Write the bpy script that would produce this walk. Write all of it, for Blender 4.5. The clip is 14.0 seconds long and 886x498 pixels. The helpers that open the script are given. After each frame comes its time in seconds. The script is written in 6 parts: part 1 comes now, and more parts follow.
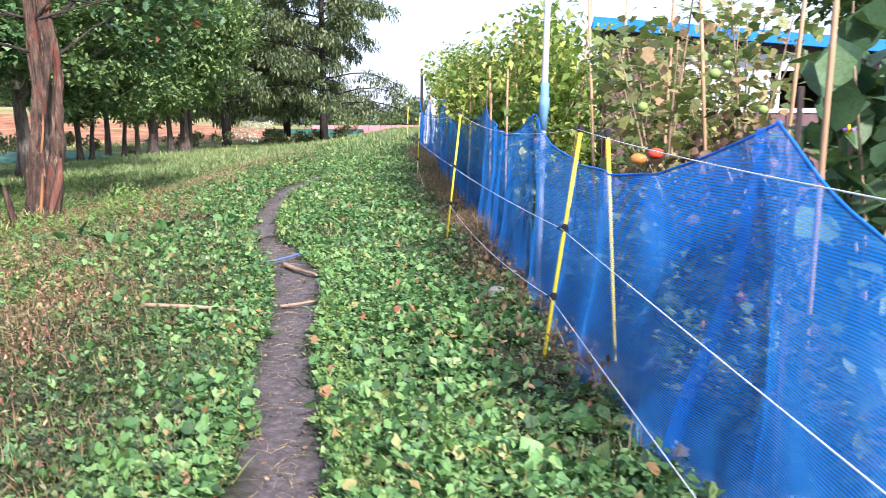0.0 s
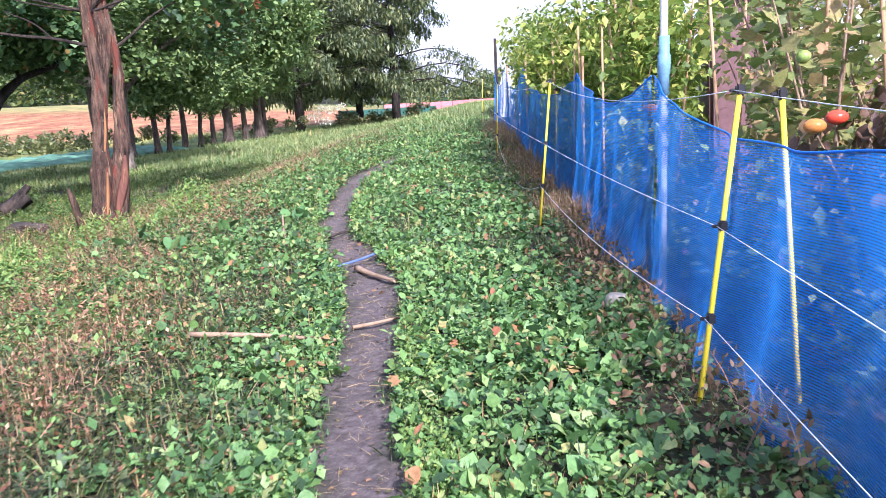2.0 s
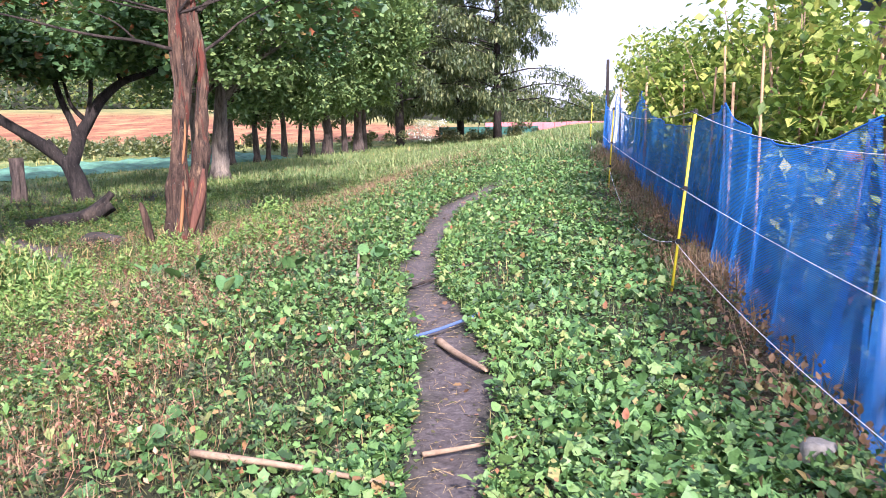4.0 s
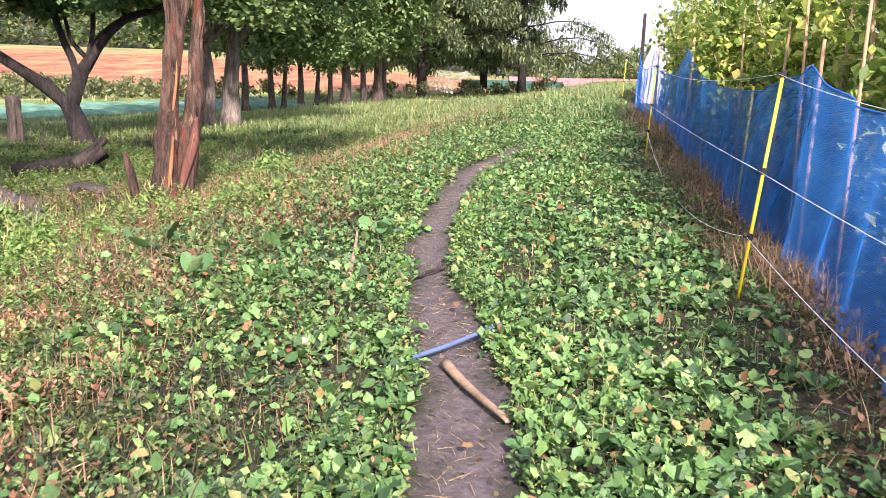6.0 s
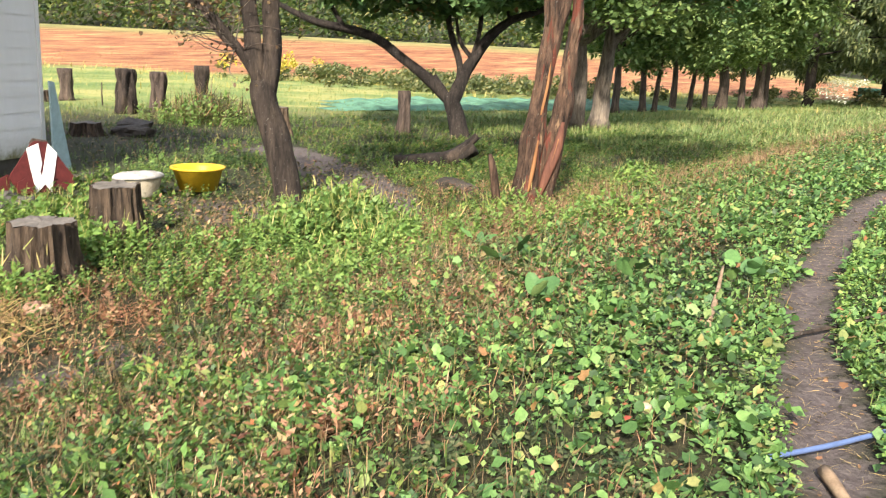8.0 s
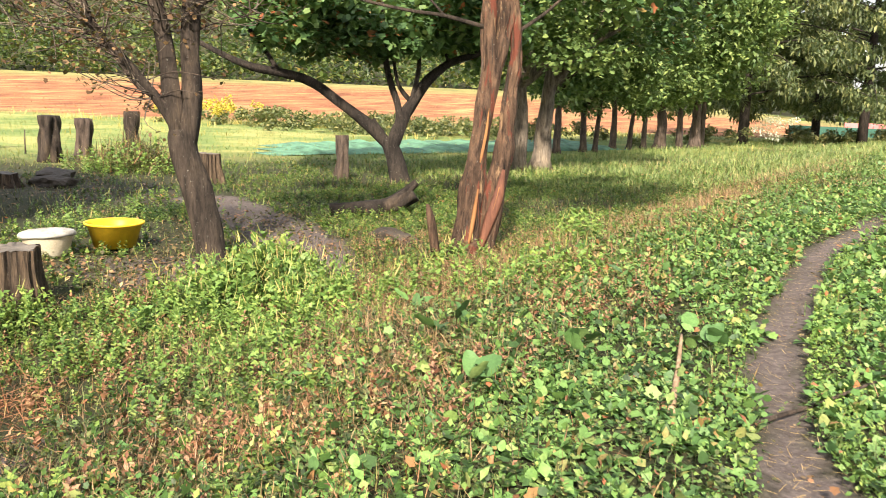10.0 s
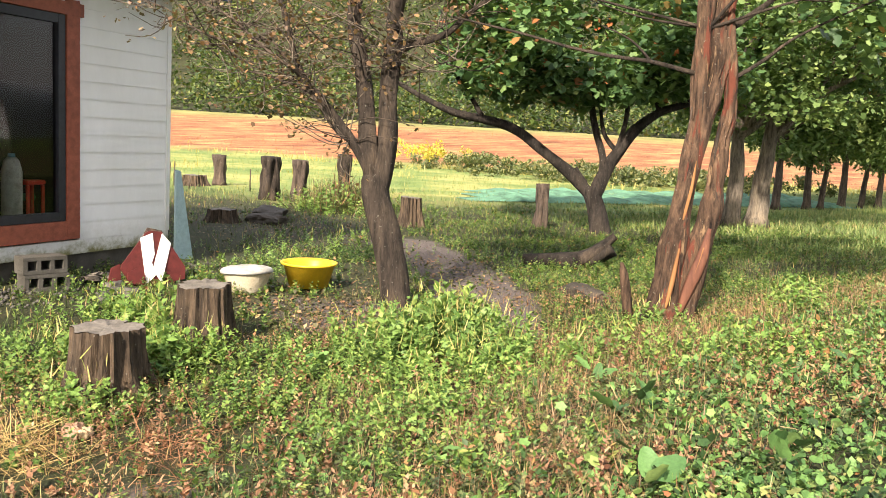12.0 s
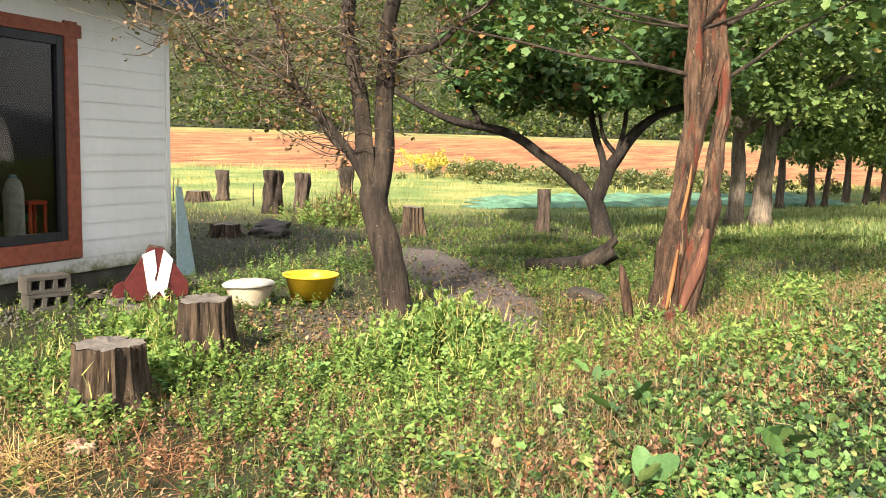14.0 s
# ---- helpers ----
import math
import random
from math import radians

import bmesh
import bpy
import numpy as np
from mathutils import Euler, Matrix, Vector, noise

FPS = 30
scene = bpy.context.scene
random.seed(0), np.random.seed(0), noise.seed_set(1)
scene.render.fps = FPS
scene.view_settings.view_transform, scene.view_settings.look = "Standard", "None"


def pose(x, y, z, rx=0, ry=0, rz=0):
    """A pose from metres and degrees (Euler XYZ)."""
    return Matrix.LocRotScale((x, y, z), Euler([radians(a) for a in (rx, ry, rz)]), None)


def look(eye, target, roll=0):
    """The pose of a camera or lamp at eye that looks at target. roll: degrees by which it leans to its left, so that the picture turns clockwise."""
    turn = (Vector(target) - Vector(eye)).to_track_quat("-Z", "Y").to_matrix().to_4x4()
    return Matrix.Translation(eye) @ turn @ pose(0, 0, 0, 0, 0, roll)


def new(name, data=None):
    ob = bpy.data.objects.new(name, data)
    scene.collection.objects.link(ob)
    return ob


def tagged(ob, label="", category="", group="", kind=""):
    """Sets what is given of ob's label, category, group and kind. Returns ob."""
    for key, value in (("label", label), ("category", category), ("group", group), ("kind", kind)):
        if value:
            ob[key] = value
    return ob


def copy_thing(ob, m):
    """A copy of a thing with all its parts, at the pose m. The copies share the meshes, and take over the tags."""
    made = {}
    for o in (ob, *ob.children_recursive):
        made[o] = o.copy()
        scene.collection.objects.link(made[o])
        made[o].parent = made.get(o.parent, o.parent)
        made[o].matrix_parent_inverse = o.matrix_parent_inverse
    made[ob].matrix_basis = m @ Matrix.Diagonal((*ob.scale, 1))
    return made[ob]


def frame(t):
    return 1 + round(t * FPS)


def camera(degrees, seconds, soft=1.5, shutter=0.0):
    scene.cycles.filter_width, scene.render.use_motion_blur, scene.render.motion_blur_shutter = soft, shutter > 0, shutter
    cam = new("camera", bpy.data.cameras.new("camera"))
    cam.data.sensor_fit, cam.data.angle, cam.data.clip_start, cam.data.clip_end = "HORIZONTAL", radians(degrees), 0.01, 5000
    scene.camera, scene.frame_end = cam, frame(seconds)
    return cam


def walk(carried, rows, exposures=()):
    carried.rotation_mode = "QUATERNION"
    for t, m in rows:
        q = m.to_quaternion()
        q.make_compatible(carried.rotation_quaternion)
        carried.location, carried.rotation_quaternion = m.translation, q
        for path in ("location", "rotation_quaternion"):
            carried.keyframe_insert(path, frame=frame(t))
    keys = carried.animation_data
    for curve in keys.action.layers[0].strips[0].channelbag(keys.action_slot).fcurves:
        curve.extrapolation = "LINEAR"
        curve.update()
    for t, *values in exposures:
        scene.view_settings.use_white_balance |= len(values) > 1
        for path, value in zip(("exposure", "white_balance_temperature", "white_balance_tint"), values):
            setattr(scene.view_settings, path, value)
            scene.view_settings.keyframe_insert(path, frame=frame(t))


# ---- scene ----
cam = camera(56.2, 14.0, 0.6, 0.36)
METRES, EYE, TILT, LEAN, TURN = 5.11, 1.1, -8.7, 0.0, 0.0
ROWS = [
    (0.0, 0.0, 0.0, 0.0, 0.0, 0.0, -0.0),
    (0.5, -0.0279, 0.0316, 0.0149, 1.92, -0.42, 0.85),
    (1.0, -0.0341, 0.0742, 0.0162, 4.78, -1.13, 1.84),
    (1.5, -0.0243, 0.1239, 0.0246, 7.15, -0.85, 1.62),
    (2.0, -0.0243, 0.1809, 0.0281, 5.34, -1.64, 2.65),
    (2.5, -0.037, 0.2481, 0.0492, 5.61, -0.32, 2.13),
    (3.0, -0.0511, 0.3248, 0.0598, 11.56, 0.43, -0.09),
    (3.5, -0.0527, 0.3735, 0.0686, 13.12, 0.04, -0.62),
    (3.7, -0.0569, 0.3937, 0.0718, 11.6, -0.1, -0.8),
    (5.8, -0.1007, 0.6062, 0.1052, 15.27, -3.06, -2.83),
    (6.0, -0.1049, 0.6264, 0.1084, 13.01, -3.62, -3.25),
    (6.5, -0.12, 0.6692, 0.1176, 14.19, -3.98, -4.51),
    (7.0, -0.1278, 0.6957, 0.1166, 26.4, -7.26, -8.85),
    (7.5, -0.1423, 0.7013, 0.1231, 36.37, -8.99, -10.02),
    (8.0, -0.1457, 0.7087, 0.1332, 37.58, -6.04, -7.98),
    (8.5, -0.1434, 0.7161, 0.1389, 33.53, -3.7, -6.2),
    (8.7, -0.1505, 0.728, 0.1414, 32.05, -3.3, -6.2),
    (10.8, -0.2251, 0.8532, 0.1682, 39.5, -2.2, -9.5),
    (11.0, -0.2322, 0.8651, 0.1707, 43.99, -2.1, -9.85),
    (11.5, -0.2374, 0.8877, 0.1747, 47.9, -1.14, -10.73),
    (12.0, -0.2354, 0.8913, 0.1757, 47.94, -1.7, -9.8),
    (12.5, -0.2304, 0.8893, 0.1754, 47.79, -2.01, -9.05),
    (13.0, -0.2254, 0.8906, 0.1769, 48.2, -1.38, -9.37),
    (13.5, -0.2249, 0.8951, 0.178, 48.61, -0.7, -8.99),
    (14.0, -0.221, 0.8977, 0.176, 48.36, -1.15, -8.11),
]
walk(cam, [(t, pose(0, 0, EYE, TILT, LEAN, TURN) @ pose(METRES * x, METRES * y, METRES * z, 90 + pitch, roll, yaw)) for t, x, y, z, yaw, pitch, roll in ROWS], [(0.0, 0.99, 5400, 23), (0.5, 1.02, 5270, 27), (1.2, 1.06, 5250, 30), (3.0, 1.09, 5330, 33), (6.0, 1.11, 5950, 32), (7.0, 1.0, 6150, 25), (7.5, 0.92, 6200, 19), (8.5, 1.08, 6700, 14), (11.0, 1.15, 6950, 16), (14.0, 1.15, 7000, 15)])
PATH_LINE = [(-.42, -8), (-.45, -3), (-.5, 2.4), (-.67, 3.3), (-.83, 4.3), (-.93, 5.2), (-1.1, 6.1), (-1.37, 6.9), (-1.58, 7.5), (-1.84, 8.4), (-2.06, 9.7),
             (-2.2, 10.8), (-2.28, 12.2), (-2.1, 14.5), (-1.95, 17), (-2.2, 30), (-2.5, 60)]
NET_LINE = [(1.12, -2.5), (1.0, 0.0), (0.85, 2.0), (0.68, 3.8), (0.58, 5.4), (0.5, 7.5), (0.4, 9.5), (0.2, 12), (-.2, 18), (-.85, 27)]

# ---- light ----
world = bpy.data.worlds.new("hazy_sky")
scene.world = world
world.use_nodes = True
wn = world.node_tree.nodes
sky = wn.new("ShaderNodeTexSky")
sky.sky_type, sky.sun_disc = "NISHITA", False
sky.sun_elevation, sky.sun_rotation = radians(35), radians(152)
sky.air_density, sky.dust_density, sky.ozone_density = 1.2, 2.5, 0.6
wn["Background"].inputs["Strength"].default_value = 0.15
veil = wn.new("ShaderNodeMix")          # thin bright cloud over the sky
veil.data_type = "RGBA"
veil.inputs[0].default_value = 0.62
veil.inputs[7].default_value = (4.2, 4.42, 4.72, 1)
world.node_tree.links.new(sky.outputs[0], veil.inputs[6])
world.node_tree.links.new(veil.outputs[2], wn["Background"].inputs["Color"])
sun = new("sun", bpy.data.lights.new("sun", "SUN"))
sun.data.energy, sun.data.angle, sun.data.color = 5.0, radians(3.0), (1.0, 0.92, 0.78)
sun.matrix_world = look((30 * math.sin(radians(28)), -30 * math.cos(radians(28)), 21), (0, 0, 0))


# ---- materials ----
def material(name, rough=0.8, metal=0.0):
    m = bpy.data.materials.new(name)
    m.use_nodes = True
    b = m.node_tree.nodes["Principled BSDF"]
    b.inputs["Roughness"].default_value, b.inputs["Metallic"].default_value = rough, metal
    b.inputs["Specular IOR Level"].default_value = 0.3
    return m, m.node_tree.nodes, m.node_tree.links, b


def ramp(nodes, links, source, stops):
    r = nodes.new("ShaderNodeValToRGB")
    while len(r.color_ramp.elements) < len(stops):
        r.color_ramp.elements.new(0.5)
    for e, (p, c) in zip(r.color_ramp.elements, stops):
        e.position, e.color = p, (*c, 1)
    links.new(source, r.inputs[0])
    return r.outputs[0]


def tex_noise(nodes, links, scale, detail=5, rough=0.6, stretch=None):
    n = nodes.new("ShaderNodeTexNoise")
    n.inputs["Scale"].default_value, n.inputs["Detail"].default_value, n.inputs["Roughness"].default_value = scale, detail, rough
    co = nodes.new("ShaderNodeTexCoord")
    if stretch:
        mp = nodes.new("ShaderNodeMapping")
        mp.inputs["Scale"].default_value = stretch
        links.new(co.outputs["Object"], mp.inputs[0])
        links.new(mp.outputs[0], n.inputs["Vector"])
    else:
        links.new(co.outputs["Object"], n.inputs["Vector"])
    return n.outputs["Fac"]


def mixed(nodes, links, fac, a, b, mode="MIX"):
    m = nodes.new("ShaderNodeMix")
    m.data_type, m.blend_type = "RGBA", mode
    for sock, v in ((m.inputs[0], fac), (m.inputs[6], a), (m.inputs[7], b)):
        if isinstance(v, (tuple, float, int)):
            sock.default_value = (*v, 1) if isinstance(v, tuple) else v
        else:
            links.new(v, sock)
    return m.outputs[2]


def bumped(nodes, links, b, height, strength=0.5, distance=0.01):
    bp = nodes.new("ShaderNodeBump")
    bp.inputs["Strength"].default_value, bp.inputs["Distance"].default_value = strength, distance
    links.new(height, bp.inputs["Height"])
    links.new(bp.outputs[0], b.inputs["Normal"])


def surface(name, stops, scale, fine=None, rough=0.8, metal=0.0, bump=0.4, stretch=None, depth=0.01):
    """Two-scale noise colour with relief."""
    m, n, l, b = material(name, rough, metal)
    big = tex_noise(n, l, scale, 5, 0.6, stretch)
    col = ramp(n, l, big, stops)
    f = tex_noise(n, l, fine or scale * 9, 6, 0.7, stretch)
    col = mixed(n, l, 0.35, col, ramp(n, l, f, [(0.3, (0.25, 0.25, 0.25)), (0.7, (0.8, 0.8, 0.8))]), "OVERLAY")
    l.new(col, b.inputs["Base Color"])
    bumped(n, l, b, f, bump, depth)
    return m


def foliage(name, stops, scale=0.6, rough=0.46, glow=0.17):
    """Leaves: a hue for each leaf, drifting over the place, with light passing through."""
    m, n, l, b = material(name, rough)
    g = n.new("ShaderNodeNewGeometry")
    base = ramp(n, l, g.outputs["Random Per Island"], stops)
    drift = ramp(n, l, tex_noise(n, l, scale, 4), [(0.3, (0.3, 0.32, 0.3)), (0.7, (0.74, 0.68, 0.52))])
    col = mixed(n, l, 0.6, base, drift, "OVERLAY")
    veins = tex_noise(n, l, 70, 4, 0.7)
    col = mixed(n, l, 0.45, col, ramp(n, l, veins, [(0.3, (0.22, 0.22, 0.22)), (0.7, (0.82, 0.82, 0.78))]), "OVERLAY")
    bumped(n, l, b, veins, 0.5, 0.006)
    l.new(col, b.inputs["Base Color"])
    b.inputs["Specular IOR Level"].default_value = 0.33
    tr = n.new("ShaderNodeBsdfTranslucent")
    l.new(mixed(n, l, 0.5, col, (0.25, 0.4, 0.06), "MIX"), tr.inputs[0])
    mx = n.new("ShaderNodeMixShader")
    mx.inputs[0].default_value = glow
    l.new(b.outputs[0], mx.inputs[1])
    l.new(tr.outputs[0], mx.inputs[2])
    l.new(mx.outputs[0], n["Material Output"].inputs[0])
    return m


def bark(name, dark, light, red=None):
    m, n, l, b = material(name, 0.9)
    f = tex_noise(n, l, 20, 8, 0.75, (1, 1, 0.11))
    col = ramp(n, l, f, [(0.32, dark), (0.62, light)])
    worn = ramp(n, l, tex_noise(n, l, 5.5, 5, 0.7, (1, 1, 0.3)), [(0.36, (0.16, 0.15, 0.15)), (0.5, (0.5, 0.5, 0.5)), (0.66, (0.86, 0.82, 0.74))])
    col = mixed(n, l, 0.75, col, worn, "OVERLAY")
    if red:
        pale = ramp(n, l, tex_noise(n, l, 11, 4, 0.7, (1, 1, 0.16)), [(0.60, (0, 0, 0)), (0.66, (1, 1, 1))])
        col = mixed(n, l, pale, col, (0.27, 0.175, 0.10))
        col = mixed(n, l, ramp(n, l, tex_noise(n, l, 8, 4, 0.65, (1, 1, 0.13)), [(0.56, (0, 0, 0)), (0.61, (1, 1, 1))]), col, red)
    spots = ramp(n, l, tex_noise(n, l, 35, 3), [(0.66, (0, 0, 0)), (0.75, (1, 1, 1))])
    col = mixed(n, l, mixed(n, l, 0.65, (0.0, 0.0, 0.0), spots), col, (0.36, 0.36, 0.31))
    l.new(col, b.inputs["Base Color"])
    bumped(n, l, b, f, 1.0, 0.05)
    return m


def plain(name, color, rough=0.6, metal=0.0, vary=0.25, scale=14, bump=0.12):
    lo, hi = tuple(c * (1 - vary) for c in color), tuple(min(1, c * (1 + vary)) for c in color)
    return surface(name, [(0.3, lo), (0.7, hi)], scale, rough=rough, metal=metal, bump=bump, depth=0.003)


def ground_material():
    m, n, l, b = material("soil_and_turf", 0.95)
    at = n.new("ShaderNodeAttribute")
    at.attribute_name = "zones"
    sep = n.new("ShaderNodeSeparateColor")
    l.new(at.outputs["Color"], sep.inputs[0])
    fine = tex_noise(n, l, 26, 8, 0.75)
    mid = tex_noise(n, l, 2.2, 6, 0.65)
    green = ramp(n, l, fine, [(0.3, (0.012, 0.014, 0.007)), (0.52, (0.032, 0.04, 0.015)), (0.75, (0.085, 0.085, 0.035))])
    dry = ramp(n, l, fine, [(0.3, (0.035, 0.022, 0.014)), (0.52, (0.11, 0.07, 0.04)), (0.75, (0.26, 0.18, 0.1))])
    soil = ramp(n, l, fine, [(0.28, (0.045, 0.035, 0.03)), (0.5, (0.125, 0.102, 0.095)), (0.64, (0.185, 0.153, 0.143)), (0.8, (0.32, 0.27, 0.23))])
    red = ramp(n, l, tex_noise(n, l, 0.35, 9, 0.75, (1.6, 0.5, 1)), [(0.34, (0.16, 0.058, 0.028)), (0.46, (0.28, 0.11, 0.052)), (0.56, (0.38, 0.2, 0.085)), (0.68, (0.5, 0.36, 0.15))])
    turf = mixed(n, l, ramp(n, l, mid, [(0.45, (0, 0, 0)), (0.62, (1, 1, 1))]), green, dry)
    col = mixed(n, l, sep.outputs[1], green, turf)
    col = mixed(n, l, sep.outputs[0], col, soil)
    md = n.new("ShaderNodeAttribute")
    md.attribute_name = "meadow"
    grassy = ramp(n, l, tex_noise(n, l, 0.22, 9, 0.72), [(0.32, (0.09, 0.15, 0.045)), (0.46, (0.17, 0.24, 0.07)), (0.58, (0.33, 0.33, 0.11)), (0.72, (0.46, 0.38, 0.15))])
    col = mixed(n, l, md.outputs["Fac"], col, grassy)
    col = mixed(n, l, sep.outputs[2], col, red)
    l.new(col, b.inputs["Base Color"])
    bumped(n, l, b, fine, 0.8, 0.03)
    return m


MAT_GROUND = ground_material()
MAT_LUSH = foliage("dock_leaves", [(0.0, (0.025, 0.052, 0.022)), (0.3, (0.075, 0.165, 0.05)), (0.7, (0.155, 0.29, 0.088)), (0.88, (0.22, 0.33, 0.115)), (0.955, (0.29, 0.29, 0.11)), (1.0, (0.32, 0.12, 0.07))])
MAT_DOCK = foliage("long_dock_leaves", [(0.0, (0.035, 0.08, 0.037)), (0.4, (0.09, 0.2, 0.07)), (0.8, (0.18, 0.34, 0.11)), (0.96, (0.27, 0.36, 0.15)), (1.0, (0.35, 0.22, 0.1))])
MAT_GRASS = foliage("grass_blades", [(0.0, (0.025, 0.05, 0.016)), (0.45, (0.09, 0.145, 0.042)), (0.78, (0.22, 0.25, 0.10)), (0.9, (0.38, 0.30, 0.15)), (1.0, (0.30, 0.15, 0.09))])
MAT_VERGE = foliage("verge_leaves", [(0.0, (0.016, 0.03, 0.014)), (0.4, (0.06, 0.085, 0.038)), (0.74, (0.12, 0.145, 0.065)), (0.87, (0.18, 0.18, 0.085)), (0.94, (0.2, 0.11, 0.07)), (1.0, (0.28, 0.12, 0.075))], 1.6)
MAT_FARGRASS = foliage("far_lawn", [(0.0, (0.09, 0.15, 0.05)), (0.6, (0.19, 0.27, 0.1)), (0.9, (0.3, 0.33, 0.14)), (1.0, (0.4, 0.32, 0.18))], 0.35)
MAT_DULL = foliage("dull_seed_stalks", [(0.0, (0.03, 0.026, 0.014)), (0.4, (0.085, 0.085, 0.04)), (0.7, (0.17, 0.11, 0.065)), (0.9, (0.3, 0.15, 0.09)), (1.0, (0.4, 0.3, 0.18))], glow=0.12)
MAT_DRYPINK = foliage("faded_dry_grass", [(0.0, (0.08, 0.05, 0.034)), (0.35, (0.23, 0.15, 0.092)), (0.7, (0.42, 0.3, 0.19)), (0.86, (0.3, 0.15, 0.095)), (1.0, (0.16, 0.2, 0.07))], 1.2, glow=0.15)
MAT_KNOT = foliage("dying_knotweed", [(0.0, (0.09, 0.035, 0.022)), (0.35, (0.21, 0.1, 0.06)), (0.7, (0.34, 0.19, 0.125)), (0.88, (0.42, 0.29, 0.18)), (1.0, (0.17, 0.2, 0.07))], 1.3, glow=0.12)
MAT_LITTER = foliage("fallen_leaves", [(0.0, (0.11, 0.05, 0.03)), (0.5, (0.22, 0.11, 0.055)), (0.8, (0.36, 0.22, 0.08)), (1.0, (0.32, 0.06, 0.045))], glow=0.1)
MAT_GREENS = foliage("mixed_weed_leaves", [(0.0, (0.02, 0.05, 0.014)), (0.4, (0.075, 0.15, 0.035)), (0.78, (0.17, 0.26, 0.065)), (0.93, (0.28, 0.33, 0.1)), (0.965, (0.34, 0.24, 0.1)), (1.0, (0.33, 0.13, 0.075))], 1.1)
MAT_SPIKE = foliage("seed_spikes", [(0.0, (0.24, 0.28, 0.08)), (0.6, (0.42, 0.42, 0.16)), (1.0, (0.5, 0.36, 0.19))], 1.1)
MAT_WEED = foliage("bright_weeds", [(0.0, (0.09, 0.18, 0.045)), (0.6, (0.17, 0.29, 0.075)), (1.0, (0.29, 0.38, 0.11))])
MAT_MAPLE = foliage("maple_leaves", [(0.0, (0.03, 0.075, 0.034)), (0.6, (0.09, 0.18, 0.07)), (0.93, (0.18, 0.28, 0.1)), (0.97, (0.3, 0.14, 0.06)), (1.0, (0.36, 0.1, 0.05))], 0.4, glow=0.24)
MAT_CROWN = foliage("tree_leaves", [(0.0, (0.055, 0.11, 0.045)), (0.6, (0.15, 0.235, 0.085)), (1.0, (0.27, 0.35, 0.13))], 0.3, glow=0.24)
MAT_SHRUB = foliage("olive_shrubs", [(0.0, (0.06, 0.085, 0.04)), (0.6, (0.15, 0.18, 0.08)), (1.0, (0.3, 0.27, 0.13))], 0.3)
MAT_PINE = foliage("conifer_needles", [(0.0, (0.04, 0.065, 0.038)), (0.6, (0.105, 0.14, 0.068)), (1.0, (0.22, 0.24, 0.11))], 0.3, glow=0.2)
MAT_VINE = foliage("bean_leaves", [(0.0, (0.06, 0.12, 0.025)), (0.5, (0.27, 0.37, 0.075)), (0.85, (0.48, 0.53, 0.13)), (1.0, (0.6, 0.52, 0.16))], 0.8, glow=0.42)
MAT_TOMATO = foliage("tomato_leaves", [(0.0, (0.09, 0.13, 0.04)), (0.45, (0.21, 0.26, 0.08)), (0.75, (0.38, 0.33, 0.14)), (1.0, (0.46, 0.28, 0.16))], 0.9, glow=0.3)
MAT_EGGPLANT = foliage("eggplant_leaves", [(0.0, (0.03, 0.07, 0.035)), (0.6, (0.07, 0.13, 0.06)), (1.0, (0.12, 0.19, 0.08))], 0.9)
MAT_GARDEN = foliage("garden_leaves", [(0.0, (0.035, 0.07, 0.035)), (0.5, (0.08, 0.13, 0.06)), (0.95, (0.17, 0.22, 0.1)), (1.0, (0.4, 0.12, 0.1))], 0.9)
MAT_FOREST = foliage("far_wood", [(0.0, (0.02, 0.045, 0.016)), (0.5, (0.065, 0.105, 0.032)), (0.9, (0.16, 0.19, 0.06)), (1.0, (0.26, 0.19, 0.07))], 0.07)
MAT_BROWNLEAF = foliage("withered_leaves", [(0.0, (0.08, 0.045, 0.03)), (0.7, (0.2, 0.115, 0.065)), (1.0, (0.32, 0.21, 0.12))], glow=0.15)
MAT_DEADPLANT = foliage("dead_plant_leaves", [(0.0, (0.045, 0.025, 0.02)), (0.7, (0.12, 0.065, 0.045)), (1.0, (0.26, 0.17, 0.1))], glow=0.1)
MAT_BARK = bark("grey_bark", (0.012, 0.01, 0.008), (0.072, 0.055, 0.043))
MAT_BARK_SPLIT = bark("split_red_bark", (0.008, 0.006, 0.005), (0.15, 0.092, 0.06), (0.15, 0.046, 0.028))
MAT_BARK_DARK = bark("dark_bark", (0.010, 0.009, 0.008), (0.045, 0.036, 0.03))
MAT_BARK_PALE = bark("pale_bark", (0.07, 0.058, 0.047), (0.25, 0.21, 0.165))
MAT_BARK_STUMP = bark("weathered_stump_wood", (0.008, 0.006, 0.005), (0.125, 0.09, 0.062))
MAT_BARK_ROW = bark("brown_bark", (0.035, 0.027, 0.022), (0.13, 0.098, 0.078))
MAT_REDBARK = surface("torn_red_bark", [(0.3, (0.07, 0.028, 0.02)), (0.7, (0.2, 0.085, 0.05))], 8, 40, stretch=(1, 1, .15), bump=.8)
MAT_HEART = surface("bare_heartwood", [(0.3, (0.14, 0.06, 0.024)), (0.7, (0.32, 0.155, 0.06))], 3, 22, stretch=(1, 1, 0.12), bump=0.5)
MAT_CUT = surface("weathered_cut_wood", [(0.3, (0.09, 0.08, 0.068)), (0.7, (0.2, 0.18, 0.155))], 5, 40, bump=0.6)
MAT_TWIG = surface("dead_stick", [(0.3, (0.2, 0.13, 0.075)), (0.7, (0.42, 0.3, 0.19))], 12, 70, bump=0.5)


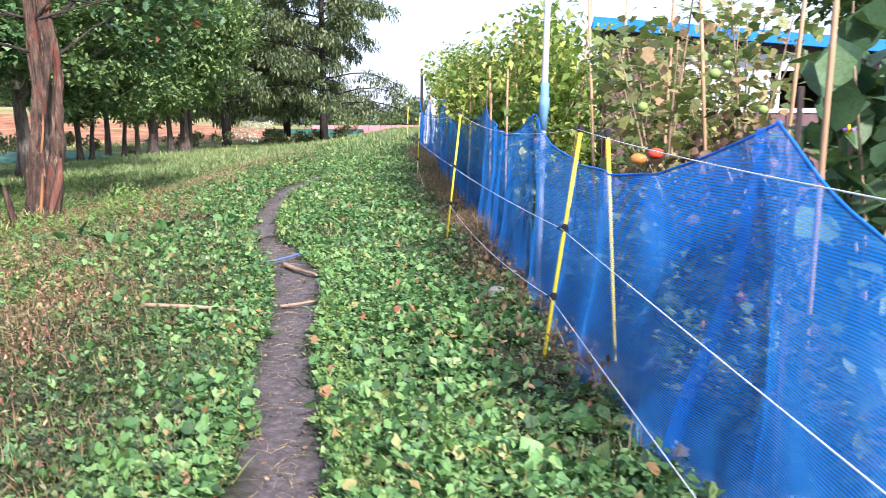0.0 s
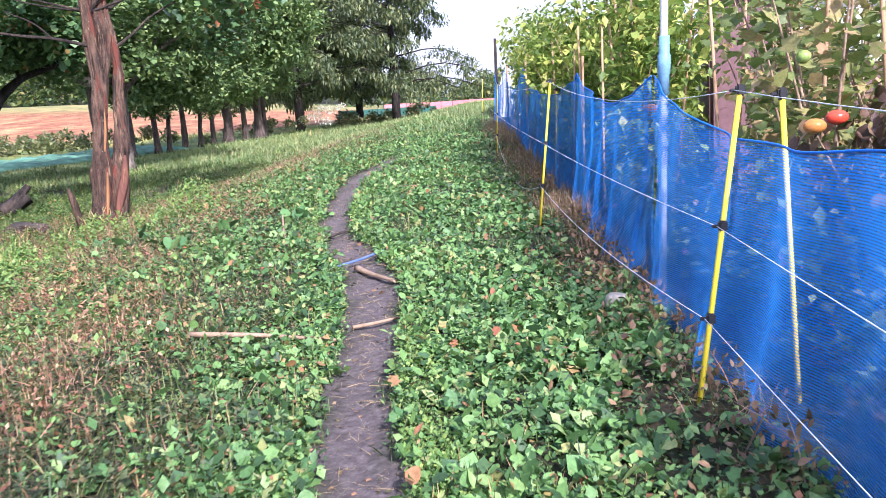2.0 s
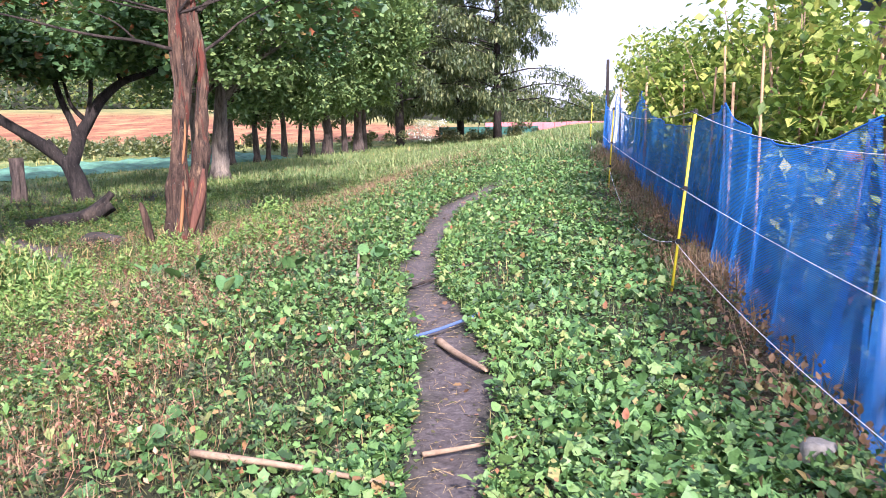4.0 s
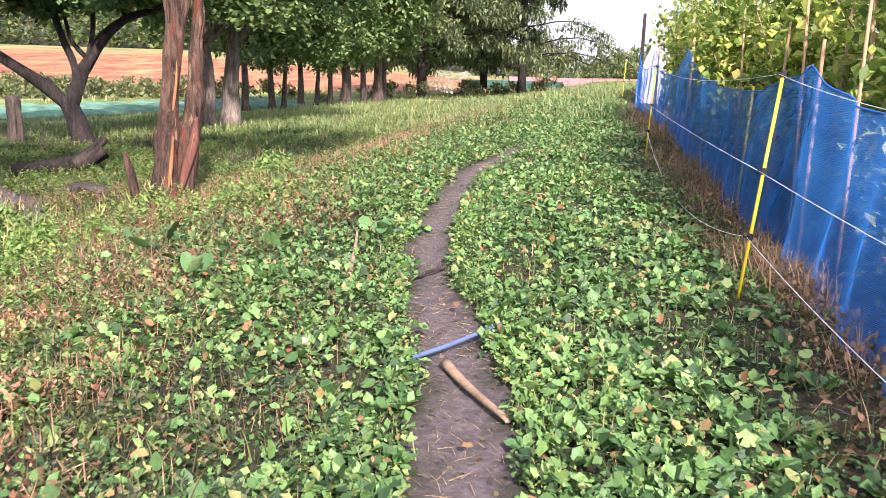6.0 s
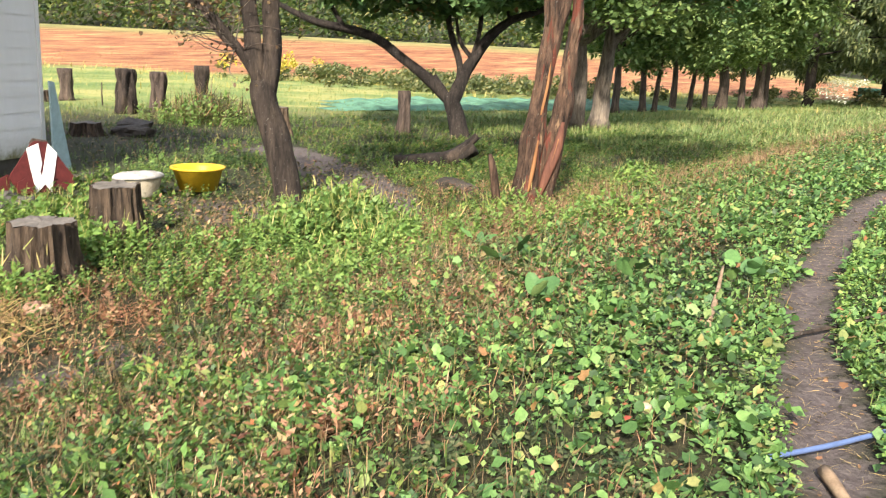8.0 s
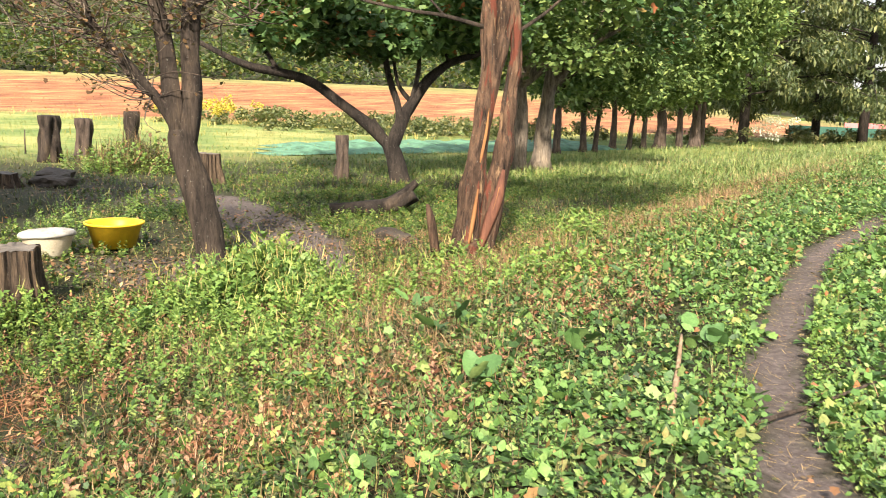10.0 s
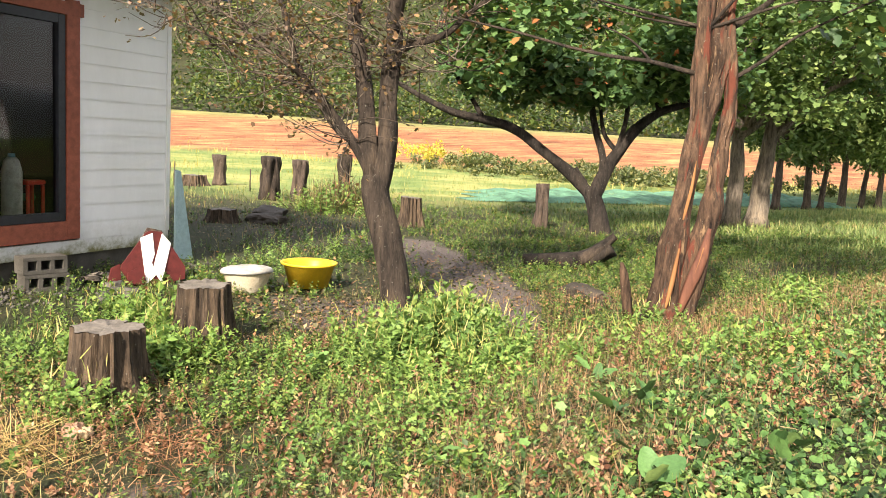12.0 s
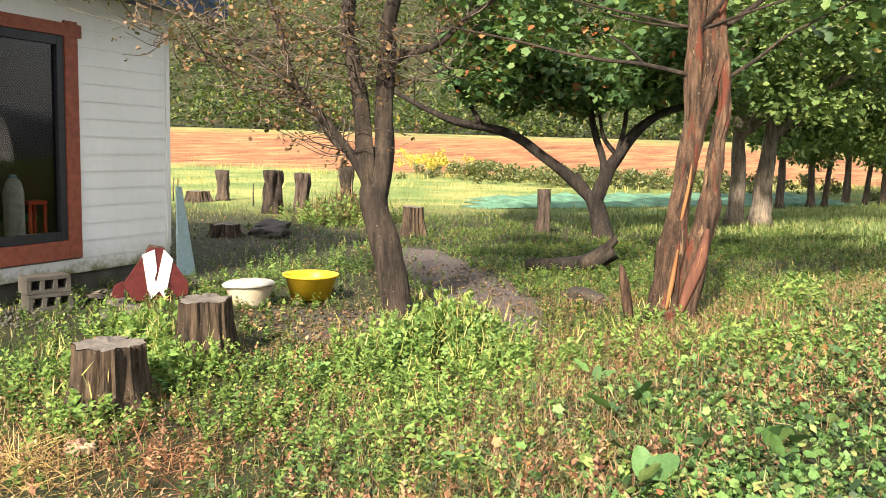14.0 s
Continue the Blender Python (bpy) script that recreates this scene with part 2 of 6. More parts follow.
def siding_material():
    m, n, l, b = material("white_siding", 0.55)
    stain = ramp(n, l, tex_noise(n, l, 1.4, 6, 0.7, (1, 1, 0.35)), [(0.35, (0.77, 0.77, 0.765)), (0.65, (0.85, 0.85, 0.85))])
    co = n.new("ShaderNodeTexCoord")
    sp = n.new("ShaderNodeSeparateXYZ")
    l.new(co.outputs["Object"], sp.inputs[0])
    ad = n.new("ShaderNodeMath")
    ad.operation = "MULTIPLY_ADD"
    l.new(tex_noise(n, l, 4.5, 7, 0.75), ad.inputs[0])
    ad.inputs[1].default_value = 0.62
    l.new(sp.outputs[2], ad.inputs[2])
    grime = ramp(n, l, ad.outputs[0], [(0.54, (1, 1, 1)), (0.70, (0.25, 0.25, 0.25)), (0.95, (0, 0, 0))])
    l.new(mixed(n, l, grime, stain, (0.2, 0.19, 0.085)), b.inputs["Base Color"])
    bumped(n, l, b, tex_noise(n, l, 60, 3), 0.06, 0.002)
    return m


MAT_SIDING = siding_material()
MAT_TRIM = plain("brown_red_paint", (0.26, 0.075, 0.045), 0.5)
MAT_BLACKFRAME = plain("black_window_frame", (0.022, 0.024, 0.03), 0.35)
MAT_CONCRETE = surface("grey_concrete", [(0.3, (0.045, 0.042, 0.036)), (0.7, (0.115, 0.108, 0.094))], 3, 50)
MAT_FOUND = surface("dark_foundation", [(0.3, (0.05, 0.044, 0.037)), (0.7, (0.11, 0.1, 0.085))], 3, 40)
# near-black in place of the dimness inside the room
MAT_DARK_ROOM = plain("darkened_room_walls", (0.022, 0.015, 0.011), 0.7)
MAT_ROOF = plain("dark_blue_roof", (0.03, 0.06, 0.12), 0.4)
MAT_MAROON = plain("maroon_painted_board", (0.095, 0.018, 0.016), 0.6)
MAT_CHALK = plain("white_painted_strip", (0.8, 0.8, 0.78), 0.6, vary=0.06)
MAT_PANEL = plain("pale_blue_panel", (0.36, 0.50, 0.53), 0.35, vary=0.12)
MAT_PAN = surface("weathered_white_plastic", [(0.35, (0.3, 0.29, 0.26)), (0.62, (0.56, 0.56, 0.53))], 4, 40)
MAT_CREAM = surface("stained_cream_plastic", [(0.3, (0.42, 0.36, 0.24)), (0.65, (0.52, 0.47, 0.36))], 5, 45)
MAT_RUBBLE = surface("grey_brown_slate", [(0.3, (0.07, 0.06, 0.05)), (0.7, (0.2, 0.175, 0.145))], 9, 60, bump=0.8)
MAT_ROT = surface("rotting_pink_flesh", [(0.3, (0.3, 0.16, 0.1)), (0.7, (0.58, 0.4, 0.28))], 14, 70, bump=0.9)
MAT_STONE = surface("pale_stone", [(0.3, (0.2, 0.18, 0.14)), (0.7, (0.42, 0.38, 0.31))], 6, 50, bump=0.8)
MAT_DARKSTONE = surface("dark_mossy_stone", [(0.3, (0.03, 0.026, 0.02)), (0.7, (0.085, 0.07, 0.055))], 5, 40, bump=0.8)
MAT_YELLOW = plain("yellow_plastic", (0.72, 0.46, 0.03), 0.4, vary=0.12)
MAT_POST = plain("yellow_fibreglass", (0.78, 0.62, 0.03), 0.4, vary=0.1)
MAT_CLIP = plain("black_plastic_clip", (0.02, 0.02, 0.022), 0.5)
MAT_WIRE = plain("white_polywire", (0.8, 0.81, 0.83), 0.6, vary=0.05)
MAT_STEEL = plain("galvanised_pipe", (0.52, 0.53, 0.55), 0.5, 0.2)
MAT_PLASTIC_BLUE = plain("faded_blue_plastic", (0.16, 0.30, 0.42), 0.5)
MAT_STRAWPALE = plain("dried_fungus", (0.5, 0.4, 0.24), 0.8)
MAT_STAKE = surface("bamboo_stake", [(0.3, (0.34, 0.2, 0.1)), (0.7, (0.55, 0.36, 0.2))], 6, 50, stretch=(1, 1, 0.2))
MAT_HOSE = plain("grey_blue_hose", (0.10, 0.15, 0.29), 0.4, vary=0.15)
MAT_SHED = plain("purple_brown_sheet_metal", (0.155, 0.085, 0.085), 0.5, vary=0.15, scale=2)
MAT_SHED_BLUE = plain("bright_blue_fascia", (0.025, 0.19, 0.6), 0.4, vary=0.1)
MAT_TOMATO_RED = plain("ripe_tomato", (0.62, 0.07, 0.03), 0.25, vary=0.1)
MAT_TOMATO_GREEN = plain("green_tomato", (0.26, 0.36, 0.09), 0.25, vary=0.15)
MAT_SQUASH = plain("pale_orange_gourd", (0.6, 0.24, 0.05), 0.4)
MAT_FLOWER = plain("purple_flower", (0.3, 0.1, 0.5), 0.6)
MAT_FILM = plain("greenhouse_film", (0.62, 0.65, 0.68), 0.3, vary=0.1, scale=1)
MAT_GREENNET = plain("green_crop_cover", (0.1, 0.225, 0.14), 0.8, vary=0.5, scale=2.2)
MAT_SCREEN = plain("dark_green_mesh", (0.04, 0.12, 0.09), 0.8)
MAT_PINK = plain("pink_red_barrier", (0.56, 0.2, 0.2), 0.6, vary=0.2, scale=1)
MAT_STRAW = foliage("straw", [(0.0, (0.42, 0.28, 0.1)), (1.0, (0.68, 0.5, 0.24))], glow=0.1)
MAT_REDTWIG = foliage("reddish_twigs", [(0.0, (0.24, 0.09, 0.045)), (1.0, (0.42, 0.2, 0.11))], glow=0.05)
MAT_STUBBLE = foliage("field_stubble", [(0.0, (0.16, 0.06, 0.03)), (0.6, (0.34, 0.15, 0.075)), (1.0, (0.5, 0.33, 0.16))], 0.12, glow=0.1)
MAT_YELLOWGRASS = foliage("yellow_grass", [(0.0, (0.3, 0.28, 0.08)), (1.0, (0.58, 0.48, 0.18))], 0.2, glow=0.2)
MAT_MEADOW = foliage("pale_meadow", [(0.0, (0.1, 0.17, 0.05)), (0.5, (0.22, 0.27, 0.09)), (1.0, (0.42, 0.38, 0.15))], 0.12)
MAT_WHITEFLOWER = foliage("white_blossom", [(0.0, (0.5, 0.52, 0.42)), (1.0, (0.76, 0.76, 0.68))], glow=0.2)
MAT_GOLDENROD = foliage("yellow_blossom", [(0.0, (0.5, 0.4, 0.05)), (1.0, (0.75, 0.62, 0.1))], glow=0.2)


def glass_material():
    m, n, l, b = material("window_glass", 0.04)
    b.inputs["Base Color"].default_value = (0.03, 0.035, 0.035, 1)
    b.inputs["Specular IOR Level"].default_value = 0.7
    tr = n.new("ShaderNodeBsdfTransparent")
    tr.inputs[0].default_value = (0.86, 0.89, 0.87, 1)
    gl = n.new("ShaderNodeBsdfGlossy")
    gl.inputs["Roughness"].default_value = 0.02
    fr = n.new("ShaderNodeFresnel")
    fr.inputs[0].default_value = 1.55
    mx = n.new("ShaderNodeMixShader")
    l.new(fr.outputs[0], mx.inputs[0])
    l.new(tr.outputs[0], mx.inputs[1])
    l.new(gl.outputs[0], mx.inputs[2])
    l.new(mx.outputs[0], n["Material Output"].inputs[0])
    return m


def net_material(name, cover, ribs):
    """Woven insect net: blue threads with gaps between them, in courses along the height."""
    m, n, l, b = material(name, 0.6)
    l.new(ramp(n, l, tex_noise(n, l, 5, 4), [(0.35, (0.035, 0.25, 0.88)), (0.65, (0.08, 0.4, 1.0))]), b.inputs["Base Color"])
    wave = n.new("ShaderNodeTexWave")
    wave.bands_direction = "Z"
    wave.inputs["Scale"].default_value, wave.inputs["Distortion"].default_value = ribs, 0.6
    co = n.new("ShaderNodeTexCoord")
    l.new(co.outputs["Object"], wave.inputs["Vector"])
    ma = n.new("ShaderNodeMath")
    ma.operation = "MULTIPLY_ADD"
    l.new(wave.outputs["Fac"], ma.inputs[0])
    ma.inputs[1].default_value, ma.inputs[2].default_value = 0.28, cover - 0.14
    mb = n.new("ShaderNodeMath")
    mb.operation = "MULTIPLY_ADD"
    l.new(tex_noise(n, l, 2.5, 3), mb.inputs[0])
    mb.inputs[1].default_value = 0.3
    l.new(ma.outputs[0], mb.inputs[2])
    tr = n.new("ShaderNodeBsdfTransparent")
    mx = n.new("ShaderNodeMixShader")
    l.new(mb.outputs[0], mx.inputs[0])
    l.new(tr.outputs[0], mx.inputs[1])
    two = n.new("ShaderNodeMixShader")
    thru = n.new("ShaderNodeBsdfTranslucent")
    thru.inputs[0].default_value = (0.05, 0.32, 0.97, 1)
    two.inputs[0].default_value = 0.6
    l.new(b.outputs[0], two.inputs[1])
    l.new(thru.outputs[0], two.inputs[2])
    l.new(two.outputs[0], mx.inputs[2])
    l.new(mx.outputs[0], n["Material Output"].inputs[0])
    return m


MAT_GLASS = glass_material()
MAT_NET = net_material("blue_insect_net", 0.36, 36.0)
MAT_HEM = plain("blue_hem_rope", (0.02, 0.16, 0.68), 0.6, vary=0.15)


# ---- terrain ----
def smooth(a):
    a = np.clip(a, 0, 1)
    return a * a * (3 - 2 * a)


def path_x(y):
    return np.interp(y, [p[1] for p in PATH_LINE], [p[0] for p in PATH_LINE])


def net_x(y):
    return np.interp(y, [p[1] for p in NET_LINE], [p[0] for p in NET_LINE])


def rumple(x, y):
    return 0.5 * np.sin(2.1 * x + 1.3 * np.sin(1.7 * y)) * np.sin(1.9 * y + 0.8 * np.sin(2.6 * x)) + 0.5 * np.sin(5.3 * x + 2 * np.sin(3.1 * y)) * np.sin(4.7 * y + 1.0)


def height(x, y):
    """The ground: a level track on a bank, a lower yard to its left, and a field that climbs beyond."""
    x, y = np.asarray(x, float), np.asarray(y, float)
    s = x - path_x(y)
    z = -0.55 * smooth((-s - 0.8) / 3.6)
    d = -0.74 * x + 0.67 * y
    z = z + 4.0 * smooth((d - 55) / 80) * smooth((-x - 10) / 60)
    hill = 56.0 * smooth((d - 138) / 165) * smooth((-x - 55) / 60)
    z = z + 0.5 * (1 - np.exp(-np.clip(y - 9, 0, None) / 14)) * smooth((s + 9) / 6)
    rut = -0.03 * np.exp(-(s / 0.11) ** 2) * (y < 17)
    return z + hill + rut + 0.018 * rumple(x, y) * (np.abs(s) > 0.2)


YARD_PATH = [(-12.5, 13.9), (-11.0, 13.1), (-9.5, 12.4), (-8.3, 11.6), (-7.3, 10.7), (-6.9, 10.2)]


def yard_track(x, y):
    """1 on the trodden soil that winds between the trees."""
    x, y = np.asarray(x, float), np.asarray(y, float)
    best = np.full(x.shape, 99.0)
    for (ax, ay), (bx, by) in zip(YARD_PATH, YARD_PATH[1:]):
        t = np.clip(((x - ax) * (bx - ax) + (y - ay) * (by - ay)) / ((bx - ax) ** 2 + (by - ay) ** 2), 0, 1)
        best = np.minimum(best, np.hypot(x - ax - t * (bx - ax), y - ay - t * (by - ay)))
    return smooth((.75 - best) / .25)


def at(x, y, dz=0.0):
    return Vector((x, y, float(height(x, y)) + dz))


def mesh_data(name, verts, faces, mat):
    """A mesh from arrays: verts (n, 3), faces (m, k)."""
    verts, faces = np.asarray(verts, np.float32), np.asarray(faces, np.int32)
    k = faces.shape[1]
    me = bpy.data.meshes.new(name)
    me.vertices.add(len(verts))
    me.vertices.foreach_set("co", verts.ravel())
    me.loops.add(faces.size)
    me.loops.foreach_set("vertex_index", faces.ravel())
    me.polygons.add(len(faces))
    me.polygons.foreach_set("loop_start", np.arange(0, faces.size, k, dtype=np.int32))
    me.polygons.foreach_set("loop_total", np.full(len(faces), k, np.int32))
    me.update(calc_edges=True)
    me.materials.append(mat)
    return me


def part(name, bm, mat, parent=None, label="", smooth_shade=False):
    me = bpy.data.meshes.new(name)
    if smooth_shade:
        for f in bm.faces:
            f.smooth = True
    bm.to_mesh(me)
    bm.free()
    me.materials.append(mat)
    ob = new(name, me)
    ob.parent = parent
    if label:
        ob["label"] = label
    return ob


def box(bm, size, m=Matrix(), bevel=0.0):
    r = bmesh.ops.create_cube(bm, size=1.0, matrix=m @ Matrix.Diagonal((*size, 1)))
    if bevel:
        edges = {e for v in r["verts"] for e in v.link_edges}
        bmesh.ops.bevel(bm, geom=list(edges), offset=bevel, segments=2, affect="EDGES")


def shift(x, y, z):
    return Matrix.Translation((x, y, z))


def tube(bm, points, radii, sides=10, rough=0.0, seed=0, cap=True):
    """A bent, tapered stem through points, with an uneven skin."""
    pts = [Vector(p) for p in points]
    rings = []
    for i, p in enumerate(pts):
        d = (pts[min(i + 1, len(pts) - 1)] - pts[max(i - 1, 0)]).normalized()
        a = d.cross(Vector((0.31, 0.95, 0.05))).normalized()
        b = d.cross(a).normalized()
        ring = []
        for k in range(sides):
            w = 2 * math.pi * k / sides
            r = radii[i] * (1 + rough * noise.noise(Vector((math.cos(w) * 2 + seed, math.sin(w) * 2, p.z * 1.3 + seed * 3)))
                            + 0.5 * rough * noise.noise(Vector((math.cos(w) * 5 + seed, math.sin(w) * 5, p.z * 2.4))))
            ring.append(bm.verts.new(p + a * math.cos(w) * r + b * math.sin(w) * r))
        rings.append(ring)
    for r0, r1 in zip(rings, rings[1:]):
        for k in range(sides):
            bm.faces.new((r0[k], r0[(k + 1) % sides], r1[(k + 1) % sides], r1[k])).smooth = True
    if cap:
        bm.faces.new(rings[0][::-1])
        bm.faces.new(rings[-1])


def resample(points, n):
    """Catmull-Rom through the points."""
    p = [Vector(q) for q in points]
    p = [p[0] * 2 - p[1]] + p + [p[-1] * 2 - p[-2]]
    out = []
    for i in range(1, len(p) - 2):
        for k in range(n):
            t = k / n
            out.append(0.5 * ((2 * p[i]) + (p[i + 1] - p[i - 1]) * t + (2 * p[i - 1] - 5 * p[i] + 4 * p[i + 1] - p[i + 2]) * t * t + (3 * p[i] - p[i - 1] - 3 * p[i + 1] + p[i + 2]) * t ** 3))
    return out + [p[-2]]


# ---- leaves in bulk ----
OVAL = np.array([(0, 0, 0), (-.26, .22, .05), (.26, .22, .05), (0, .3, -.02), (-.36, .55, .06), (.36, .55, .06), (0, .6, -.01), (0, 1, -.12)])
OVAL_F = np.array([(0, 3, 1), (0, 2, 3), (1, 3, 6), (1, 6, 4), (3, 2, 5), (3, 5, 6), (4, 6, 7), (6, 5, 7)])
LOBED = np.array([(0, 0, 0), (-.42, .1, .04), (-.33, .34, 0), (-.46, .62, .05), (-.25, .72, 0), (0, 1.0, -.08), (.25, .72, 0), (.46, .62, .05), (.33, .34, 0), (.42, .1, .04)])
LOBED_F = np.array([(0, 2, 1), (2, 4, 3), (4, 6, 5), (6, 8, 7), (8, 0, 9), (0, 8, 2), (2, 8, 4), (4, 8, 6)])
ROUND = np.array([(0, 0, 0), (-.2, .04, .05), (-.38, .2, .03), (-.44, .42, .08), (-.36, .66, .03), (-.2, .88, .04), (0, 1, -.05), (.2, .88, .05), (.36, .66, .02), (.44, .42, .09), (.38, .2, .02), (.2, .04, .06), (0, .3, -.02), (0, .66, -.01)])
ROUND_F = np.array([(0, 12, 1), (1, 12, 2), (2, 12, 3), (3, 12, 13), (3, 13, 4), (4, 13, 5), (5, 13, 6), (6, 13, 7), (7, 13, 8), (8, 13, 9), (9, 13, 12), (9, 12, 10), (10, 12, 11), (11, 12, 0)])
LEAFLET = np.array([(0, 0, 0), (-.34, .48, .07), (.34, .48, .07), (0, .52, -.03), (0, 1, -.1)])
LEAFLET_F = np.array([(0, 3, 1), (0, 2, 3), (1, 3, 4), (3, 2, 4)])
BLADE = np.array([(-.03, 0, 0), (.03, 0, 0), (-.022, .55, .05), (.022, .55, .05), (0, 1, 0.0)])
BLADE_F = np.array([(0, 1, 3), (0, 3, 2), (2, 3, 4)])
SPRIG = np.array([(0, 0, 0), (-.3, .45, .05), (0, 1, -.05), (.3, .45, .05)])
SPRIG_F = np.array([(0, 2, 1), (0, 3, 2)])
DOCK = np.array([(0, 0, 0), (-.2, .28, .07), (.22, .24, .04), (-.27, .62, .02), (.25, .66, .09), (0, .5, -.03), (.03, 1, -.12)])
DOCK_F = np.array([(0, 5, 1), (0, 2, 5), (1, 5, 3), (5, 2, 4), (3, 5, 6), (5, 4, 6)])


def herb(leaves, reach, template, faces, lift, seed):
    """A whole small plant, one unit tall: a stalk with leaves winding up it."""
    r = np.random.default_rng(seed)
    vs, fs, n = [np.array([(-.012, 0, 0), (.012, 0, 0), (0, .012, 1.0)])], [np.array([(0, 1, 2)])], 3
    for k in range(leaves):
        f = (k + .6) / leaves
        a, up, ln = 2.4 * k + r.normal(0, .3), radians(lift + r.normal(0, 16)), reach * (1.1 - .6 * f) * r.uniform(.75, 1.25)
        v = template * ln
        y, z = v[:, 1] * math.cos(up) - v[:, 2] * math.sin(up), v[:, 1] * math.sin(up) + v[:, 2] * math.cos(up)
        x, y = v[:, 0] * math.cos(a) - y * math.sin(a), v[:, 0] * math.sin(a) + y * math.cos(a)
        vs.append(np.stack([x, y, z + .08 + .88 * f], -1))
        fs.append(faces + n)
        n += len(template)
    return np.concatenate(vs), np.concatenate(fs)


HERB, HERB_F = herb(14, .25, LEAFLET, LEAFLET_F, 22, 1)
TUFT, TUFT_F = herb(13, .36, SPRIG, SPRIG_F, 25, 2)
SPIKE = np.array([(-.05, 0, 0), (.05, 0, 0), (.0, .05, .3), (-.035, 0, .6), (.035, 0, .6), (0, .02, 1)])
SPIKE_F = np.array([(0, 1, 4), (0, 4, 3), (3, 4, 5), (0, 2, 3), (1, 4, 2)])


def scatter(rng, places, sizes, tilt, template, faces, width=1.0, tilt_spread=18.0, turn=None):
    """Leaf copies at places; tilt in degrees from flat (90 stands upright)."""
    n = len(places)
    yaw = rng.uniform(0, 2 * np.pi, n) if turn is None else turn
    pit = np.radians(tilt + rng.normal(0, tilt_spread, n))
    rol = rng.normal(0, 0.35, n)
    v = np.repeat(template[None], n, 0) * sizes[:, None, None]
    v[:, :, 0] *= width * rng.uniform(0.7, 1.3, n)[:, None]
    cr, sr = np.cos(rol)[:, None], np.sin(rol)[:, None]
    x, y, z = v[..., 0] * cr + v[..., 2] * sr, v[..., 1], -v[..., 0] * sr + v[..., 2] * cr
    cp, sp = np.cos(pit)[:, None], np.sin(pit)[:, None]
    y, z = y * cp - z * sp, y * sp + z * cp
    cy, sy = np.cos(yaw)[:, None], np.sin(yaw)[:, None]
    x, y = x * cy - y * sy, x * sy + y * cy
    out = np.stack([x, y, z], -1) + places[:, None, :]
    f = faces[None] + (np.arange(n) * len(template))[:, None, None]
    return out.reshape(-1, 3), f.reshape(-1, faces.shape[1])


def fractal(x, y, scale):
    s = 0.0
    for i, (a, f) in enumerate(((1, 1), (0.6, 2.3), (0.35, 4.9))):
        s = s + a * np.sin(f * scale * x + 1.7 * i + 1.9 * np.sin(f * scale * 0.7 * y + i)) * np.sin(f * scale * y + 2.3 * i + 1.7 * np.sin(f * scale * 0.8 * x))
    return s


def spread(rng, count, x0, x1, y0, y1, near=None):
    """Random places, thinning out with distance along y."""
    x = rng.uniform(x0, x1, count)
    u = rng.uniform(0, 1, count)
    y = y0 * (y1 / y0) ** u if near else y0 + (y1 - y0) * u
    return x, y


rng = np.random.default_rng(7)

# ---- setting: ground ----
xs = np.concatenate([-np.geomspace(420, 14, 46), np.linspace(-13.8, 4, 150), np.geomspace(4.3, 400, 34)])
ys = np.concatenate([-np.geomspace(300, 4, 24), np.linspace(-3.8, 20, 190), np.geomspace(20.4, 480, 60)])
gx, gy = np.meshgrid(xs, ys)
gz = height(gx, gy)
nx_, ny_ = len(xs), len(ys)
idx = np.arange(nx_ * ny_).reshape(ny_, nx_)
quads = np.stack([idx[:-1, :-1], idx[:-1, 1:], idx[1:, 1:], idx[1:, :-1]], -1).reshape(-1, 4)
gm = mesh_data("ground", np.stack([gx, gy, gz], -1).reshape(-1, 3), quads, MAT_GROUND)
gs = gx - path_x(gy)
wob = 0.5 * fractal(gx, gy, 2.2)
soil = smooth((0.165 + 0.06 * wob - np.abs(gs)) / 0.07) * smooth((17 - gy) / 4)
soil = np.maximum(soil, 0.95 * yard_track(gx + .12 * wob, gy + .12 * wob))
soil = np.maximum(soil, 0.85 * smooth((0.8 + 0.4 * wob - np.hypot((gx + 8.2) / 1.3, (gy - 9.3) / 0.9)) / 0.3))
soil = np.maximum(soil, 0.85 * smooth((0.7 + 0.4 * wob - np.hypot((gx + 4.9) / 0.5, (gy - 5.9) / 0.9)) / 0.3))
soil = np.maximum(soil, 0.2 * smooth((0.9 + 0.5 * wob - np.hypot((gx + 16) / 4.5, (gy - 13) / 2.2)) / 0.3))
soil = np.maximum(soil, 0.7 * smooth((gx - net_x(gy) - 0.1) / 0.3) * smooth((net_x(gy) + 3.2 - gx) / 1.0) * (gy < 30) * (gy > -3))
dryz = np.clip(1.0 * np.exp(-((gs + 2.65 + 0.3 * wob) / 0.8) ** 2) + 0.8 * np.exp(-((gx - net_x(gy) + 0.25) / 0.22) ** 2) * (gy > 3) + 0.25, 0, 1)
gd = -0.74 * gx + 0.67 * gy
red = smooth((gd - 60 + 2 * fractal(gx, gy, 0.1)) / 4) * smooth((-gx - 12) / 8) * smooth((138 - gd) / 3) * (1 - .7 * smooth((gd - 104) / 14))
ca = gm.color_attributes.new("zones", "FLOAT_COLOR", "POINT")
ca.data.foreach_set("color", np.stack([soil, dryz, red, np.ones_like(red)], -1).astype(np.float32).ravel())
meadow = np.clip(smooth((gd - 24 + 3 * wob) / 7) * smooth((-gx - 11) / 4) + .3 * smooth((gy - 30) / 14), 0, 1) * (gd < 139)
ma_ = gm.attributes.new("meadow", "FLOAT", "POINT")
ma_.data.foreach_set("value", meadow.astype(np.float32).ravel())
gm.polygons.foreach_set("use_smooth", np.ones(len(quads), bool))
